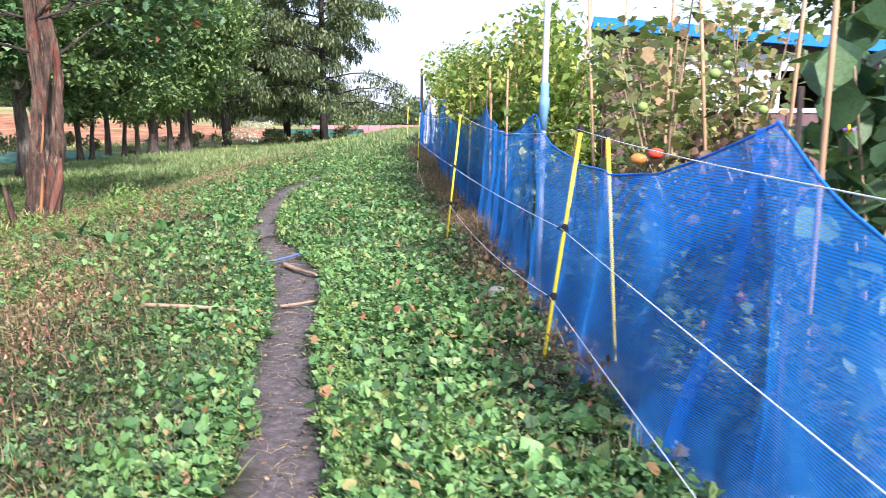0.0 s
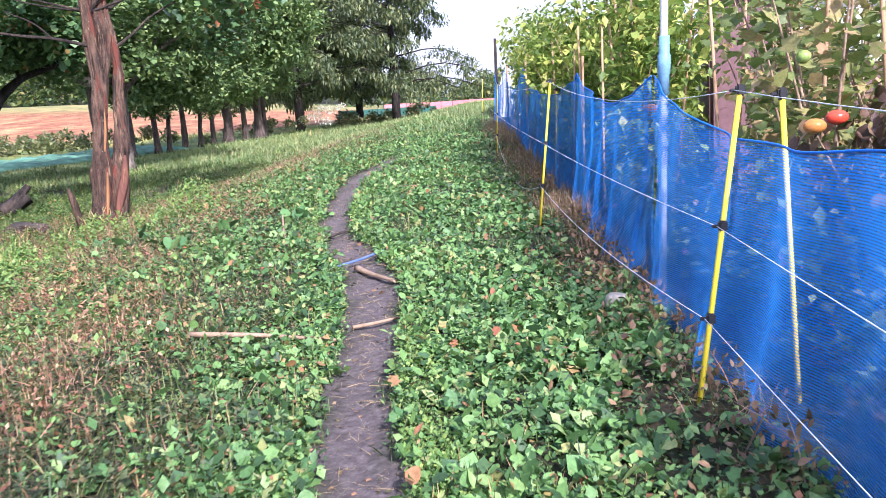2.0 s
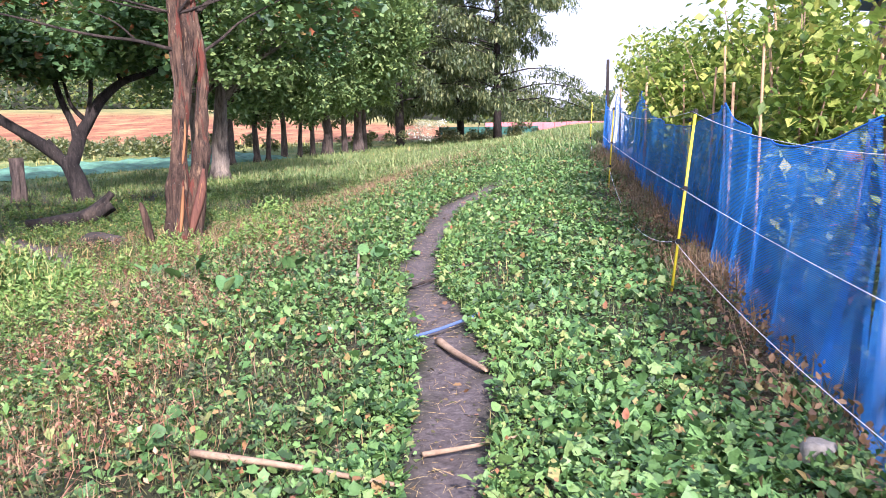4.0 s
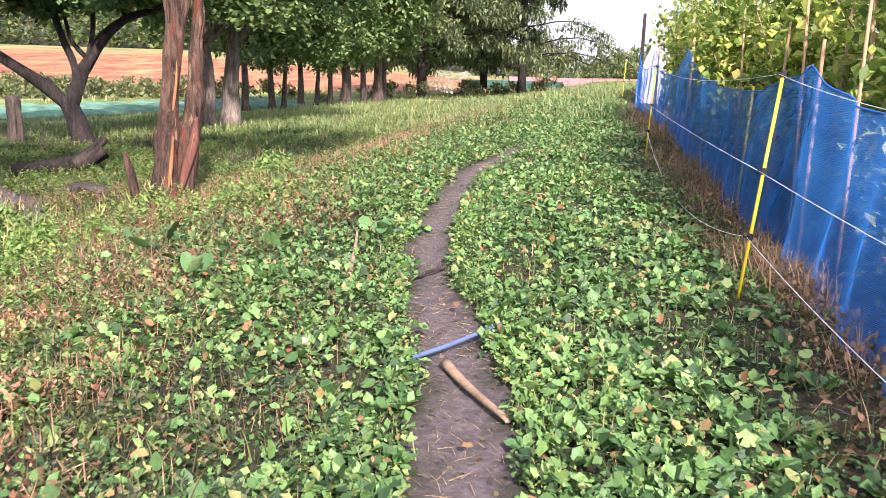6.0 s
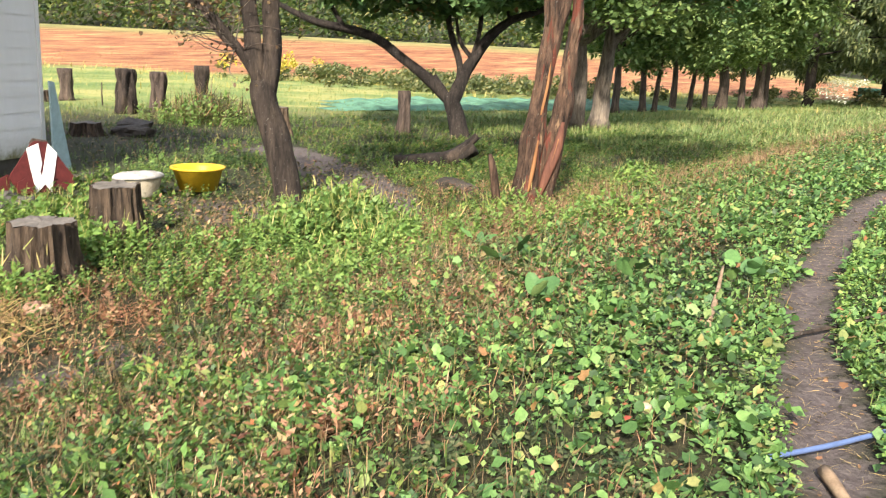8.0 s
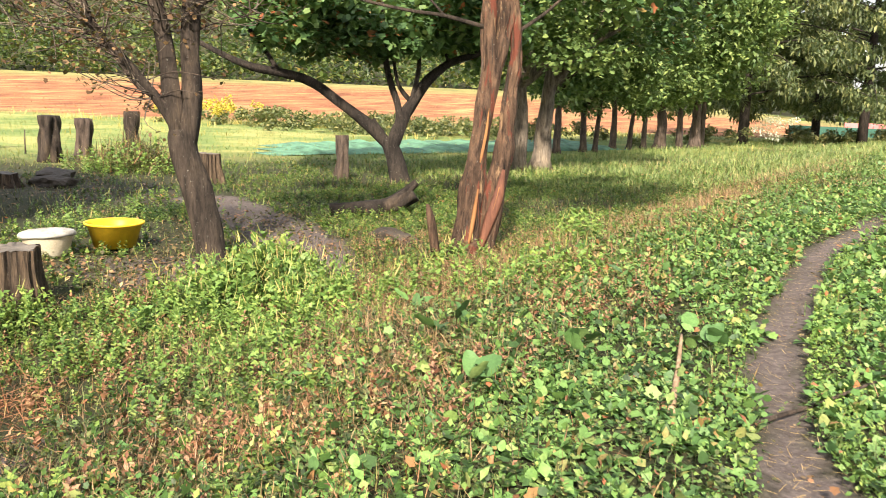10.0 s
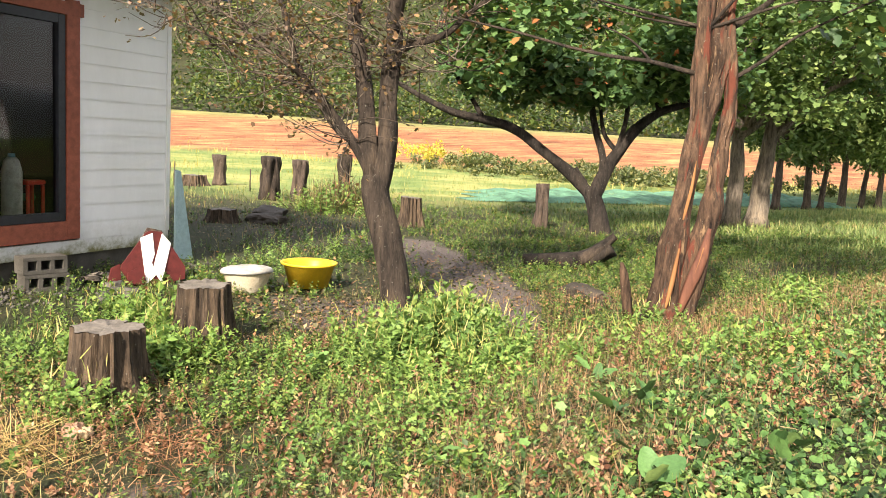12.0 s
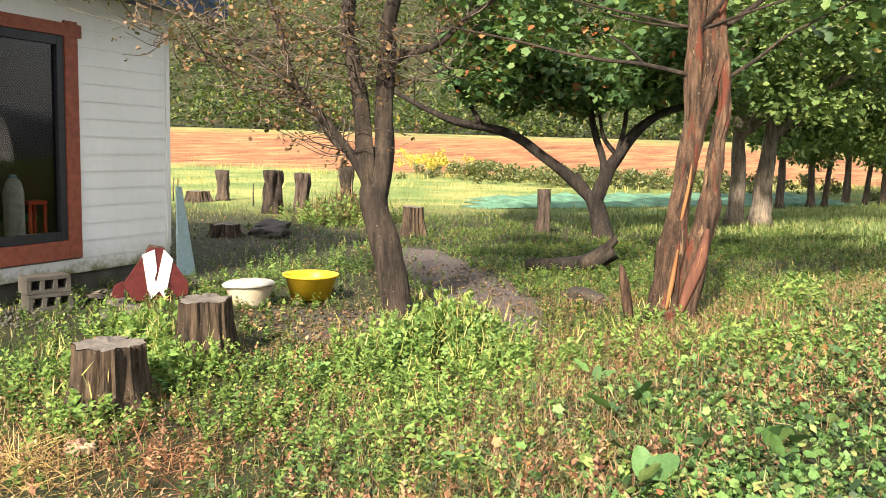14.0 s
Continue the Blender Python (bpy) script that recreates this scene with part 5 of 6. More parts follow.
net = thing("blue_net_fence", at(.6, 5.4), "blue insect-net fence hung on poles round the garden", "fence")
N0 = Matrix.Translation(-net.location)
for bay in range(len(PEAKS) - 1):
    ya, yb = PEAKS[bay][0], PEAKS[bay + 1][0]
    n_ = max(14, int((yb - ya) * 14))
    bm = bmesh.new()
    grid = [[bm.verts.new(N0 @ net_point(ya + (yb - ya) * i / n_, j / 14, bay)) for j in range(15)] for i in range(n_ + 1)]
    for i in range(n_):
        for j in range(14):
            bm.faces.new((grid[i][j], grid[i + 1][j], grid[i + 1][j + 1], grid[i][j + 1]))
    part("net_panel", bm, MAT_NET, net, smooth_shade=True)
    bm = bmesh.new()
    tube(bm, [N0 @ net_point(ya + (yb - ya) * i / n_, 1, bay) for i in range(n_ + 1)], [.0045] * (n_ + 1), 6, .3, bay)
    part("hem", bm, MAT_HEM, net, "doubled blue hem rope")
    # gathered fold that hangs from the pole
    bm = bmesh.new()
    hang = [(net_point(ya + .05 + .22 * (1 - f) * (yb - ya) * .5, f, bay, -.015), .045 * (1 - f) + .02) for f in np.linspace(1, .05, 12)]
    l_ = [bm.verts.new(N0 @ (p - Vector((0, w, 0)))) for p, w in hang]
    r_ = [bm.verts.new(N0 @ (p + Vector((-.01, w, 0)))) for p, w in hang]
    for k in range(11):
        bm.faces.new((l_[k], r_[k], r_[k + 1], l_[k + 1]))
    part("fold", bm, MAT_NET, net)
POLES = [(-.1, 1.2, .010, MAT_STAKE), (2.12, 1.24, .009, MAT_BARK_ROW), (8.75, 1.45, .012, MAT_STAKE), (14.9, 1.55, .018, MAT_STAKE), (20, 1.5, .018, MAT_STAKE), (24.6, 2.35, .045, MAT_BARK_DARK)]
for y, h_, r0, m_ in POLES:
    t = thing("net_pole", at(float(net_x(y)) + .05, y, -.05), "thin upright pole carrying the blue net", "pole", "net poles")
    bm = bmesh.new()
    tube(bm, [(0, 0, 0), (.005, 0, h_ * .5), (.015, .01, h_)], [r0, r0, r0 * .9], 10, .05, y)
    part("shaft", bm, m_, t)
pipe = thing("steel_pole", at(.63, 5.42, -.05), "tall galvanised pole with a faded blue plastic sleeve", "pole")
bm = bmesh.new(); tube(bm, [(0, 0, 0), (.02, .01, 1.2), (.06, .02, 3.4)], [.021, .021, .02], 16); part("shaft", bm, MAT_STEEL, pipe)
bm = bmesh.new(); tube(bm, [(.02, .01, 1.1), (.02, .01, 1.2), (.021, .01, 1.21), (.024, .01, 1.3), (.024, .01, 1.31), (.026, .01, 1.4)], [.029, .029, .034, .034, .028, .028], 16); part("sleeve", bm, MAT_PLASTIC_BLUE, pipe)

# electric fence: posts with clips, three wires
def fence_post(x, y, dx, dy, tall, label, clip=True):
    t = thing("fence_post", at(x, y, -.06), label, "fence post", "electric fence posts")
    bm = bmesh.new(); tube(bm, [(0, 0, 0), (dx * .5, dy * .5, tall * .5), (dx, dy, tall)], [.0095] * 3, 8); part("rod", bm, MAT_POST, t)
    for f in ((.31, .585, .985) if clip else (.985,)):
        bm = bmesh.new()
        box(bm, (.03, .03, .04), shift(dx * f, dy * f, tall * f), .006)
        box(bm, (.05, .012, .012), shift(dx * f - .012, dy * f, tall * f), .003)
        part("clip", bm, MAT_CLIP, t)


FP = [(.72, -3.2, 0, 0, 1.14), (.455, 3.72, .19, .18, 1.14), (.03, 7.8, .14, .15, 1.26), (-.45, 14.3, .06, 0, 1.2), (-1.0, 23.0, .05, 0, 1.3)]
for a in FP:
    fence_post(*a, "yellow fibreglass electric fence post with black clips")
fence_post(.80, 3.72, -.06, .05, 1.12, "second yellow post standing inside the blue net", False)
fence_post(.3, 10.6, .05, 0, 1.15, "yellow post tilting inside the blue net", False)
wires = thing("electric_wire", at(.47, 3.74), "white polywire strung between yellow posts", "wire")
for f, sag in ((.31, .02), (.585, .02), (.985, .09)):
    for a, b in zip(FP, FP[1:]):
        p0 = at(a[0], a[1], -.06) + Vector((a[2] * f - .02, a[3] * f, a[4] * f))
        p1 = at(b[0], b[1], -.06) + Vector((b[2] * f - .02, b[3] * f, b[4] * f))
        if f < .4 and a[1] > 3:
            sag = .07 if a[1] < 5 else .3
        pts = [p0.lerp(p1, k / 16) - Vector((0, 0, sag * (1 - (2 * k / 16 - 1) ** 2))) - wires.location for k in range(17)]
        bm = bmesh.new(); tube(bm, pts, [.0017] * 17, 5); part("strand", bm, MAT_WIRE, wires)

# ---- the garden behind the net ----
def plant(name, where, label, category, mat_leaf, leaf, count, tall, wide, seed, group, template=OVAL, faces=OVAL_F, stakes=0, mat_stem=None, tilt=-20):
    r = np.random.default_rng(seed)
    t = thing(name, where, label, category, group)
    cl = []
    for k in range(5):
        bm = bmesh.new()
        e = Vector((r.normal(0, wide * .5), r.normal(0, wide * .5), tall * r.uniform(.7, 1)))
        p = resample([(0, 0, 0), Vector((e.x * .3, e.y * .3, e.z * .5)), e], 5)
        tube(bm, p, list(np.linspace(.012, .004, len(p))), 6, 0, 0)
        part("stem", bm, mat_stem or MAT_TWIG, t)
        cl += [(*q, wide * .42) for q in p[2:]]
    leafy("leaves", mat_leaf, t, cl, count, leaf, template, faces, seed, tilt)
    return t


def stake(x, y, dx, dy, tall, r0=.011):
    t = thing("garden_stake", at(x, y, -.05), "slim bamboo stake supporting garden plants", "stake", "garden stakes")
    bm = bmesh.new(); tube(bm, [(0, 0, 0), (dx * .5, dy * .5, tall * .5), (dx, dy, tall)], [r0, r0, r0 * .85], 8, .08, x); part("cane", bm, MAT_STAKE, t)


for k, (x, y) in enumerate([(1.68, 3.2), (1.85, 3.75), (1.5, 1.9)]):
    plant("eggplant", at(x, y), "dark green eggplant bush with broad leaves", "plant", MAT_EGGPLANT, .2, 150, 1.5 + .1 * (k % 2), .4, 60 + k, "eggplant bushes", OVAL, OVAL_F, tilt=35)
for x, y, z in [(1.5, 3.1, 1.07), (1.62, 3.3, .85)]:
    t = thing("eggplant_flower", (x, y, z), "small purple eggplant flower among dark leaves", "flower", "eggplant flowers")
    for k in range(5):
        bm = bmesh.new()
        a = k * 1.2566
        vs = [bm.verts.new(c) for c in ((0, 0, 0), (.024 * math.cos(a - .4), .024 * math.sin(a - .4), .008), (.036 * math.cos(a), .036 * math.sin(a), -.004), (.024 * math.cos(a + .4), .024 * math.sin(a + .4), .008))]
        bm.faces.new(vs)
        part("petal", bm, MAT_FLOWER, t)
    bm = bmesh.new(); tube(bm, [(0, 0, -.02), (0, 0, .006), (0, 0, .022)], [.004, .008, .004], 8); part("stamen", bm, MAT_YELLOW, t)
for k, (x, y) in enumerate([(1.42, 4.6), (1.6, 4.95), (1.75, 4.5)]):
    plant("withered_plant", at(x, y), "withered dark brown plant among the stakes", "plant", MAT_DEADPLANT, .07, 420, 1.15, .42, 160 + k, "withered garden plants", OVAL, OVAL_F, tilt=-60)
for k in range(8):
    x, y = 1.3 + .55 * (k % 2) + .08 * k, 4.9 + .42 * k
    t = plant("tomato_plant", at(x, y), "staked tomato plant with yellowing leaves", "plant", MAT_TOMATO, .07, 560, 1.95, .55, 70 + k, "tomato plants", LOBED, LOBED_F)
    rr = np.random.default_rng(k + 3)
    for j in range(2):
        bm = bmesh.new()
        bmesh.ops.create_uvsphere(bm, u_segments=14, v_segments=9, radius=.032, matrix=shift(rr.normal(-.12, .12), rr.normal(-.15, .12), rr.uniform(1.0, 1.45)) @ Matrix.Diagonal((1, 1, .85, 1)))
        part("tomato", bm, MAT_TOMATO_GREEN, t, "green tomato", True)
for k in range(17):
    y = 8.4 + .8 * k
    x = float(net_x(y)) + .45 + .4 * (k % 3)
    plant("bean_vine", at(x, y), "dense climbing bean vine with yellow-green leaves", "plant", MAT_VINE, .092, 2300, 2.15 + .18 * math.sin(k * 1.7), .75, 90 + k, "bean vines", LEAFLET, LEAFLET_F)
for x, y, dx, dy, h_ in [(1.35, 5.2, .1, .1, 2.7), (1.55, 4.7, -.15, .2, 2.8), (1.75, 4.4, .12, -.1, 2.7), (1.9, 3.6, .05, .1, 2.6), (2.1, 4.0, .2, 0, 2.6), (1.2, 6.4, -.1, .2, 2.5), (1.4, 7.0, .15, .1, 2.6), (.85, 8.6, -.12, .3, 2.2), (1.05, 9.4, -.2, 0, 2.3), (1.2, 8.2, .25, .1, 2.4), (.9, 10.2, .1, .2, 2.3), (1.3, 2.9, .05, 0, 2.6), (1.65, 2.6, .1, 0, 2.6), (.62, 8.3, .02, .05, 1.7), (.56, 9.5, -.03, .1, 1.75), (.5, 10.4, .05, .0, 1.6), (.42, 12.0, -.04, .1, 1.8)]:
    stake(x, y, dx, dy, h_)
for x, y, z, m_, lb in [(.96, 4.1, .92, MAT_SQUASH, "pale orange gourd hanging at the net"), (1.06, 4.16, .945, MAT_TOMATO_RED, "ripe red tomato hanging at the net"), (.72, 6.3, .96, MAT_SQUASH, "orange gourd on the net's hem")]:
    bm = bmesh.new()
    bmesh.ops.create_uvsphere(bm, u_segments=16, v_segments=10, radius=.033, matrix=shift(x, y, z) @ Matrix.Diagonal((1.25, 1, .85, 1)))
    tagged(part("gourd", bm, m_, smooth_shade=True), lb, "vegetable")
n = 17000
y = rng.uniform(-2.5, 16, n); x = net_x(y) + .2 + rng.exponential(.6, n)
z = height(x, y) + rng.uniform(.02, .85, n) * np.clip(.6 + .35 * fractal(x, y, 1.3), .25, 1.1)
v, f = scatter(rng, np.stack([x, y, z], -1), rng.uniform(.03, .09, n), -5, LEAFLET, LEAFLET_F, 1.0, 30)
tagged(new("garden_weeds", mesh_data("garden_weeds", v, f, MAT_GARDEN)), "dark leafy growth crowding behind the net", "plants", kind="stuff")

# shed with a blue fascia, film tunnel, far barrier
SA, SB = Vector((1.9, 9.75, 0)), Vector((6.9, 9.05, 0))
ang = math.atan2(SB.y - SA.y, SB.x - SA.x)
SHED = Matrix.Translation(SA) @ Matrix.Rotation(ang, 4, "Z")
shed = thing("garden_shed", SHED, "purple-brown sheet-metal shed with a bright blue roof edge", "shed")
def sbox(name, x0, x1, y0, y1, z0, z1, mat, label="", parent=None):
    bm = bmesh.new(); box(bm, (x1 - x0, y1 - y0, z1 - z0), shift((x0 + x1) / 2, (y0 + y1) / 2, (z0 + z1) / 2), .004); return part(name, bm, mat, parent or shed, label)
def eave(x):
    return 2.14 - .095 * x
k = 0.0
while k < 5.6:
    top = eave(k + .4)
    if k < .8 or k > 2.2:
        sbox("sheet", k, k + .395, 0, .03, -.05, top, MAT_SHED)
    else:
        sbox("sheet", k, k + .395, 0, .03, -.05, 1.2, MAT_SHED)
        sbox("sheet", k, k + .395, 0, .03, 1.85, top, MAT_SHED)
    sbox("rib", k - .012, k + .012, -.015, 0.0, -.05, top if (k < .85 or k > 2.3) else 1.2, MAT_SHED)
    k += .4
sbox("side_wall", -.05, 0, .03, 1.5, -.05, 2.25, MAT_SHED)
sbox("side_wall", 5.6, 5.65, .03, 1.5, -.05, 1.7, MAT_SHED)
sbox("back_wall", 0, 5.6, 1.5, 1.55, -.05, 1.75, MAT_SHED)
for nm, y0, y1, z0, z1 in (("roof", -.25, 1.7, .02, .06), ("fascia", -.29, -.254, -.03, .1)):
    bm = bmesh.new()
    box(bm, (6.2, y1 - y0, z1 - z0), Matrix.Translation((-.2, 0, 2.16)) @ Matrix.Rotation(math.atan(.095), 4, "Y") @ shift(3.1, (y0 + y1) / 2, (z0 + z1) / 2), .004)
    part(nm, bm, MAT_SHED_BLUE, shed, "bright blue roof edge" if nm == "fascia" else "")
sw = thing("window", Matrix.Identity(4), ""  , ""); sw.parent = shed
for a in [(.8, 2.4, 1.2, 1.25), (.8, 2.4, 1.8, 1.85)]:
    sbox("window_frame", a[0], a[1], -.02, .04, a[2], a[3], MAT_CHALK, "", sw)
for xx in (.8, 1.3, 1.85, 2.35):
    sbox("window_frame", xx, xx + .05, -.02, .04, 1.25, 1.8, MAT_CHALK, "", sw)
for xx in (.85, 1.35):
    sbox("pane", xx, xx + .45, .005, .01, 1.25, 1.8, MAT_FILM, "hazy window film", sw)
tunnel = thing("film_tunnel", at(.5, 31), "white film greenhouse tunnel beyond the net", "greenhouse")
bm = bmesh.new()
prev = None
for yy in np.linspace(-3, 10, 14):
    ring = [bm.verts.new((1.2 * math.cos(a), yy, 2.2 * math.sin(a))) for a in np.linspace(0, math.pi, 17)]
    if prev:
        for k in range(16):
            bm.faces.new((prev[k], prev[k + 1], ring[k + 1], ring[k]))
    else:
        bm.faces.new(ring)
    prev = ring
part("film", bm, MAT_FILM, tunnel, smooth_shade=True)
for yy in np.linspace(-3, 10, 6):
    bm = bmesh.new(); tube(bm, [(1.22 * math.cos(a), yy, 2.22 * math.sin(a)) for a in np.linspace(0, math.pi, 17)], [.02] * 17, 6); part("hoop", bm, MAT_STEEL, tunnel)
barrier = thing("far_barrier", at(-9, 110), "pinkish red mesh barrier across the far track", "barrier")
for k in range(14):
    bm = bmesh.new(); box(bm, (1.46, .04, .95), shift(-7.5 + k * 1.5, 0, .58 + .03 * math.sin(k)), .01); part("mesh_panel", bm, MAT_PINK, barrier)
    bm = bmesh.new(); tube(bm, [(-8.25 + k * 1.5, 0, -.1), (-8.25 + k * 1.5, 0, 1.6)], [.03, .03], 6); part("post", bm, MAT_BARK_DARK, barrier)
gn = thing("green_mesh_screen", at(-13, 85), "dark green mesh screen under the conifers", "screen")
for k in range(5):
    bm = bmesh.new(); box(bm, (1.96, .03, .8), shift(-4 + k * 2, 0, .55), .01); part("mesh_panel", bm, MAT_SCREEN, gn)
    bm = bmesh.new(); tube(bm, [(-5 + k * 2, 0, -.1), (-5 + k * 2, 0, 1.1)], [.03, .03], 6); part("post", bm, MAT_BARK_DARK, gn)

# ---- on the path ----
def stick(name, pts, r0, mat, label, seed, cat="stick", taper=.5, rough=.3):
    p = resample([at(x, y, z) for x, y, z in pts], 5)
    bm = bmesh.new()
    tube(bm, p, list(np.linspace(r0, r0 * taper, len(p))), 9, rough, seed)
    return tagged(part(name, bm, mat), label, cat)


stick("hose_piece", [(-1.39, 6.27, .035), (-1.25, 6.54, .06), (-1.09, 6.83, .04)], .0095, MAT_HOSE, "short grey-blue hose lying across the footpath", 1, "hose", 1, 0)
stick("dead_branch", [(-1.24, 6.36, .03), (-1.1, 6.14, .035), (-.9, 5.84, .025)], .022, MAT_TWIG, "pale peeled stick lying on the footpath", 2)
stick("dead_branch", [(-1.78, 7.55, .02), (-1.6, 8.0, .03), (-1.4, 8.42, .06)], .012, MAT_BARK_ROW, "dark crooked twig across the footpath", 3)
stick("dead_branch", [(-1.7, 4.6, .07), (-1.35, 4.57, .075), (-.97, 4.56, .045)], .015, MAT_TWIG, "straw-coloured stalk lying in the leaves", 4)
stick("dead_branch", [(-.98, 4.88, .02), (-.82, 4.96, .03), (-.66, 5.02, .04)], .01, MAT_TWIG, "thin dry twig on the footpath", 5)
stick("dead_branch", [(-1.85, 10.7, .03), (-1.34, 10.6, .05)], .012, MAT_TWIG, "thin dry twig beside the footpath", 6)
stick("dead_branch", [(-2.04, 7.45, .04), (-2.2, 8.0, .07), (-2.32, 8.4, .12)], .016, MAT_TWIG, "weathered branch in the weeds", 7)
for x, y, r0, m_, lb in [(-1.83, 6.3, .022, MAT_STRAWPALE, "pale dried fungus in the leaves"), (.33, 4.98, .05, MAT_STONE, "small pale gourd rotting by the net")]:
    bm = bmesh.new(); rough_block(bm, (r0 * 2, r0 * 1.8, r0 * 1.6), Matrix(), 4, .15)
    ob = part("pale_lump", bm, m_, smooth_shade=True); ob.location = at(x, y, r0 * .9 + .03); tagged(ob, lb, "debris")

# ---- ground cover ----
def cover(name, label, mat, x, y, lift, sizes, tilt, template, faces, width=1.0, spreadt=18.0, category="plants"):
    z = height(x, y) + lift
    v, f = scatter(rng, np.stack([x, y, z], -1), sizes, tilt, template, faces, width, spreadt)
    tagged(new(name, mesh_data(name, v, f, mat)), label, category, kind="stuff")


def keep(x, y, p):
    k = rng.uniform(0, 1, len(x)) < p
    return x[k], y[k]


def on_path(x, y):
    s = np.abs(x - path_x(y))
    return smooth((.175 + .035 * fractal(x, y, 2.2) + .03 * fractal(x, y, 6.0) - s) / .07) * smooth((17 - y) / 4)


def bare(x, y):
    a = yard_track(x, y)
    b = smooth((1.1 - np.hypot((x + 8.2) / 1.3, (y - 9.3) / .9)) / .4)
    c = smooth((1.0 - np.hypot((x + 4.8) / .6, (y - 6.0) / 1.2)) / .4)
    d = smooth((1.1 - np.hypot((x + 16) / 4.5, (y - 13) / 2.2)) / .4)
    e = .5 * smooth((.95 - (x - HC.x) * .9073 - (y - HC.y) * .4205) / .5) * (x < -8)
    rag = np.clip(.75 + .5 * fractal(x, y, 2.4), .2, 1)
    return np.clip(.96 * a + (.6 * b + .9 * c + .12 * d + e) * rag, 0, 1)


def dry_strip(x, y):
    """1 in the band of dry grass that runs beside the track."""
    return np.exp(-((x - path_x(y) + 2.65 + .35 * fractal(x, y, .8)) / .75) ** 2) * np.clip(.75 + .5 * fractal(x, y, 1.9), .25, 1)


def rosettes(x, y, leaves, reach):
    """Several leaves round each plant's heart."""
    n = len(x)
    a, q = rng.uniform(0, 6.283, (n, leaves)), rng.uniform(.1, 1, (n, leaves)) * reach
    return (x[:, None] + np.cos(a) * q).ravel(), (y[:, None] + np.sin(a) * q).ravel()


# lush broad leaves along the track: low plants of several leaves
x, y = spread(rng, 58000, -6.0, .8, 1.2, 30, near=True)
s = x - path_x(y)
patch = fractal(x, y, 1.1)
dens = np.exp(-np.clip(-s - 1.6 + .6 * patch, 0, 9) ** 2 / .8) * np.clip(.75 + .6 * patch, .08, 1) * (x < net_x(y) - .05)
dens = dens * (1 - .8 * np.exp(-((s - .27) / .1) ** 2) * smooth((7 - y) / 2)) * (1 - .85 * dry_strip(x, y) * smooth((y - 6) / 2))
dens = dens * (1 - .7 * np.exp(-((x - net_x(y) + .15) / .22) ** 2) * (y > 6)) * (1 - .88 * smooth((-s - .25) / .5) * smooth((6.2 - y) / 2.2))
x, y = keep(x, y, dens)
hx, hy = x, y
x, y = rosettes(x, y, 5, .10)
x, y = keep(x, y, (1 - on_path(x, y)) * (x < net_x(y) - .03))
size = (.012 + .042 * rng.uniform(0, 1, len(x)) ** 2) * (1 + .025 * y)
k = rng.uniform(0, 1, len(x))
for nm, lb, a, b, tp, fc, wd in (("small_leaves", "small green leaves filling the track's verge", 0, .7, LEAFLET, LEAFLET_F, .95), ("round_leaves", "rounded green mallow leaves along the track", .7, .82, ROUND, ROUND_F, 1.0), ("lobed_leaves", "lobed green leaves among the dock", .82, 1, LOBED, LOBED_F, 1.0)):
    m = (k >= a) & (k < b)
    cover(nm, lb, MAT_LUSH, x[m], y[m], rng.uniform(.005, .08, m.sum()), size[m], 22, tp, fc, wd, 34)
# dock plants: long leaves rising outwards from the heart
m = rng.uniform(0, 1, len(hx)) < .36
hx, hy = hx[m], hy[m]
m = (on_path(hx, hy) < .1) & (hx < net_x(hy) - .12)
hx, hy = np.repeat(hx[m], 8), np.repeat(hy[m], 8)
a = rng.uniform(0, 6.283, len(hx))
big = np.repeat(rng.uniform(.6, 1.3, m.sum()), 8) * (1 + .3 * smooth((hx - path_x(hy) - .2) / .6))
v, f = scatter(rng, np.stack([hx - .012 * np.sin(a), hy + .012 * np.cos(a), height(hx, hy) + .01], -1), rng.uniform(.03, .07, len(hx)) * big, 34, DOCK, DOCK_F, 1.2, 22, a)
tagged(new("dock_plants", mesh_data("dock_plants", v, f, MAT_DOCK)), "broad green dock plants along the track", "plants", kind="stuff")
# fine clover at the footpath's edge
y = 1.4 * (15 / 1.4) ** rng.uniform(0, 1, 30000)
x = path_x(y) + np.sign(rng.normal(.5, 1, 30000)) * (.15 + np.abs(rng.normal(0, .12, 30000)))
x, y = keep(x, y, (1 - on_path(x, y)) * np.clip(.6 + .5 * fractal(x, y, 1.6), .1, 1))
cover("clover", "fine bright clover along the footpath edge", MAT_WEED, x, y, rng.uniform(.005, .045, len(x)), rng.uniform(.01, .024, len(x)) * (1 + .04 * y), 20, LEAFLET, LEAFLET_F, 1.1, 35)
x, y = spread(rng, 50000, -3.4, .7, 1.3, 22, near=True)
x, y = keep(x, y, (1 - on_path(x, y)) * (x < net_x(y) - .05) * np.exp(-np.clip(path_x(y) - x - .35 - .65 * smooth((y - 3) / 3), 0, 9) ** 2 / .4))
cover("chickweed", "tiny green chickweed filling between the broad leaves", MAT_LUSH, x, y, rng.uniform(.0, .04, len(x)), rng.uniform(.012, .026, len(x)) * (1 + .05 * y), 18, SPRIG, SPRIG_F, 1.3, 30)
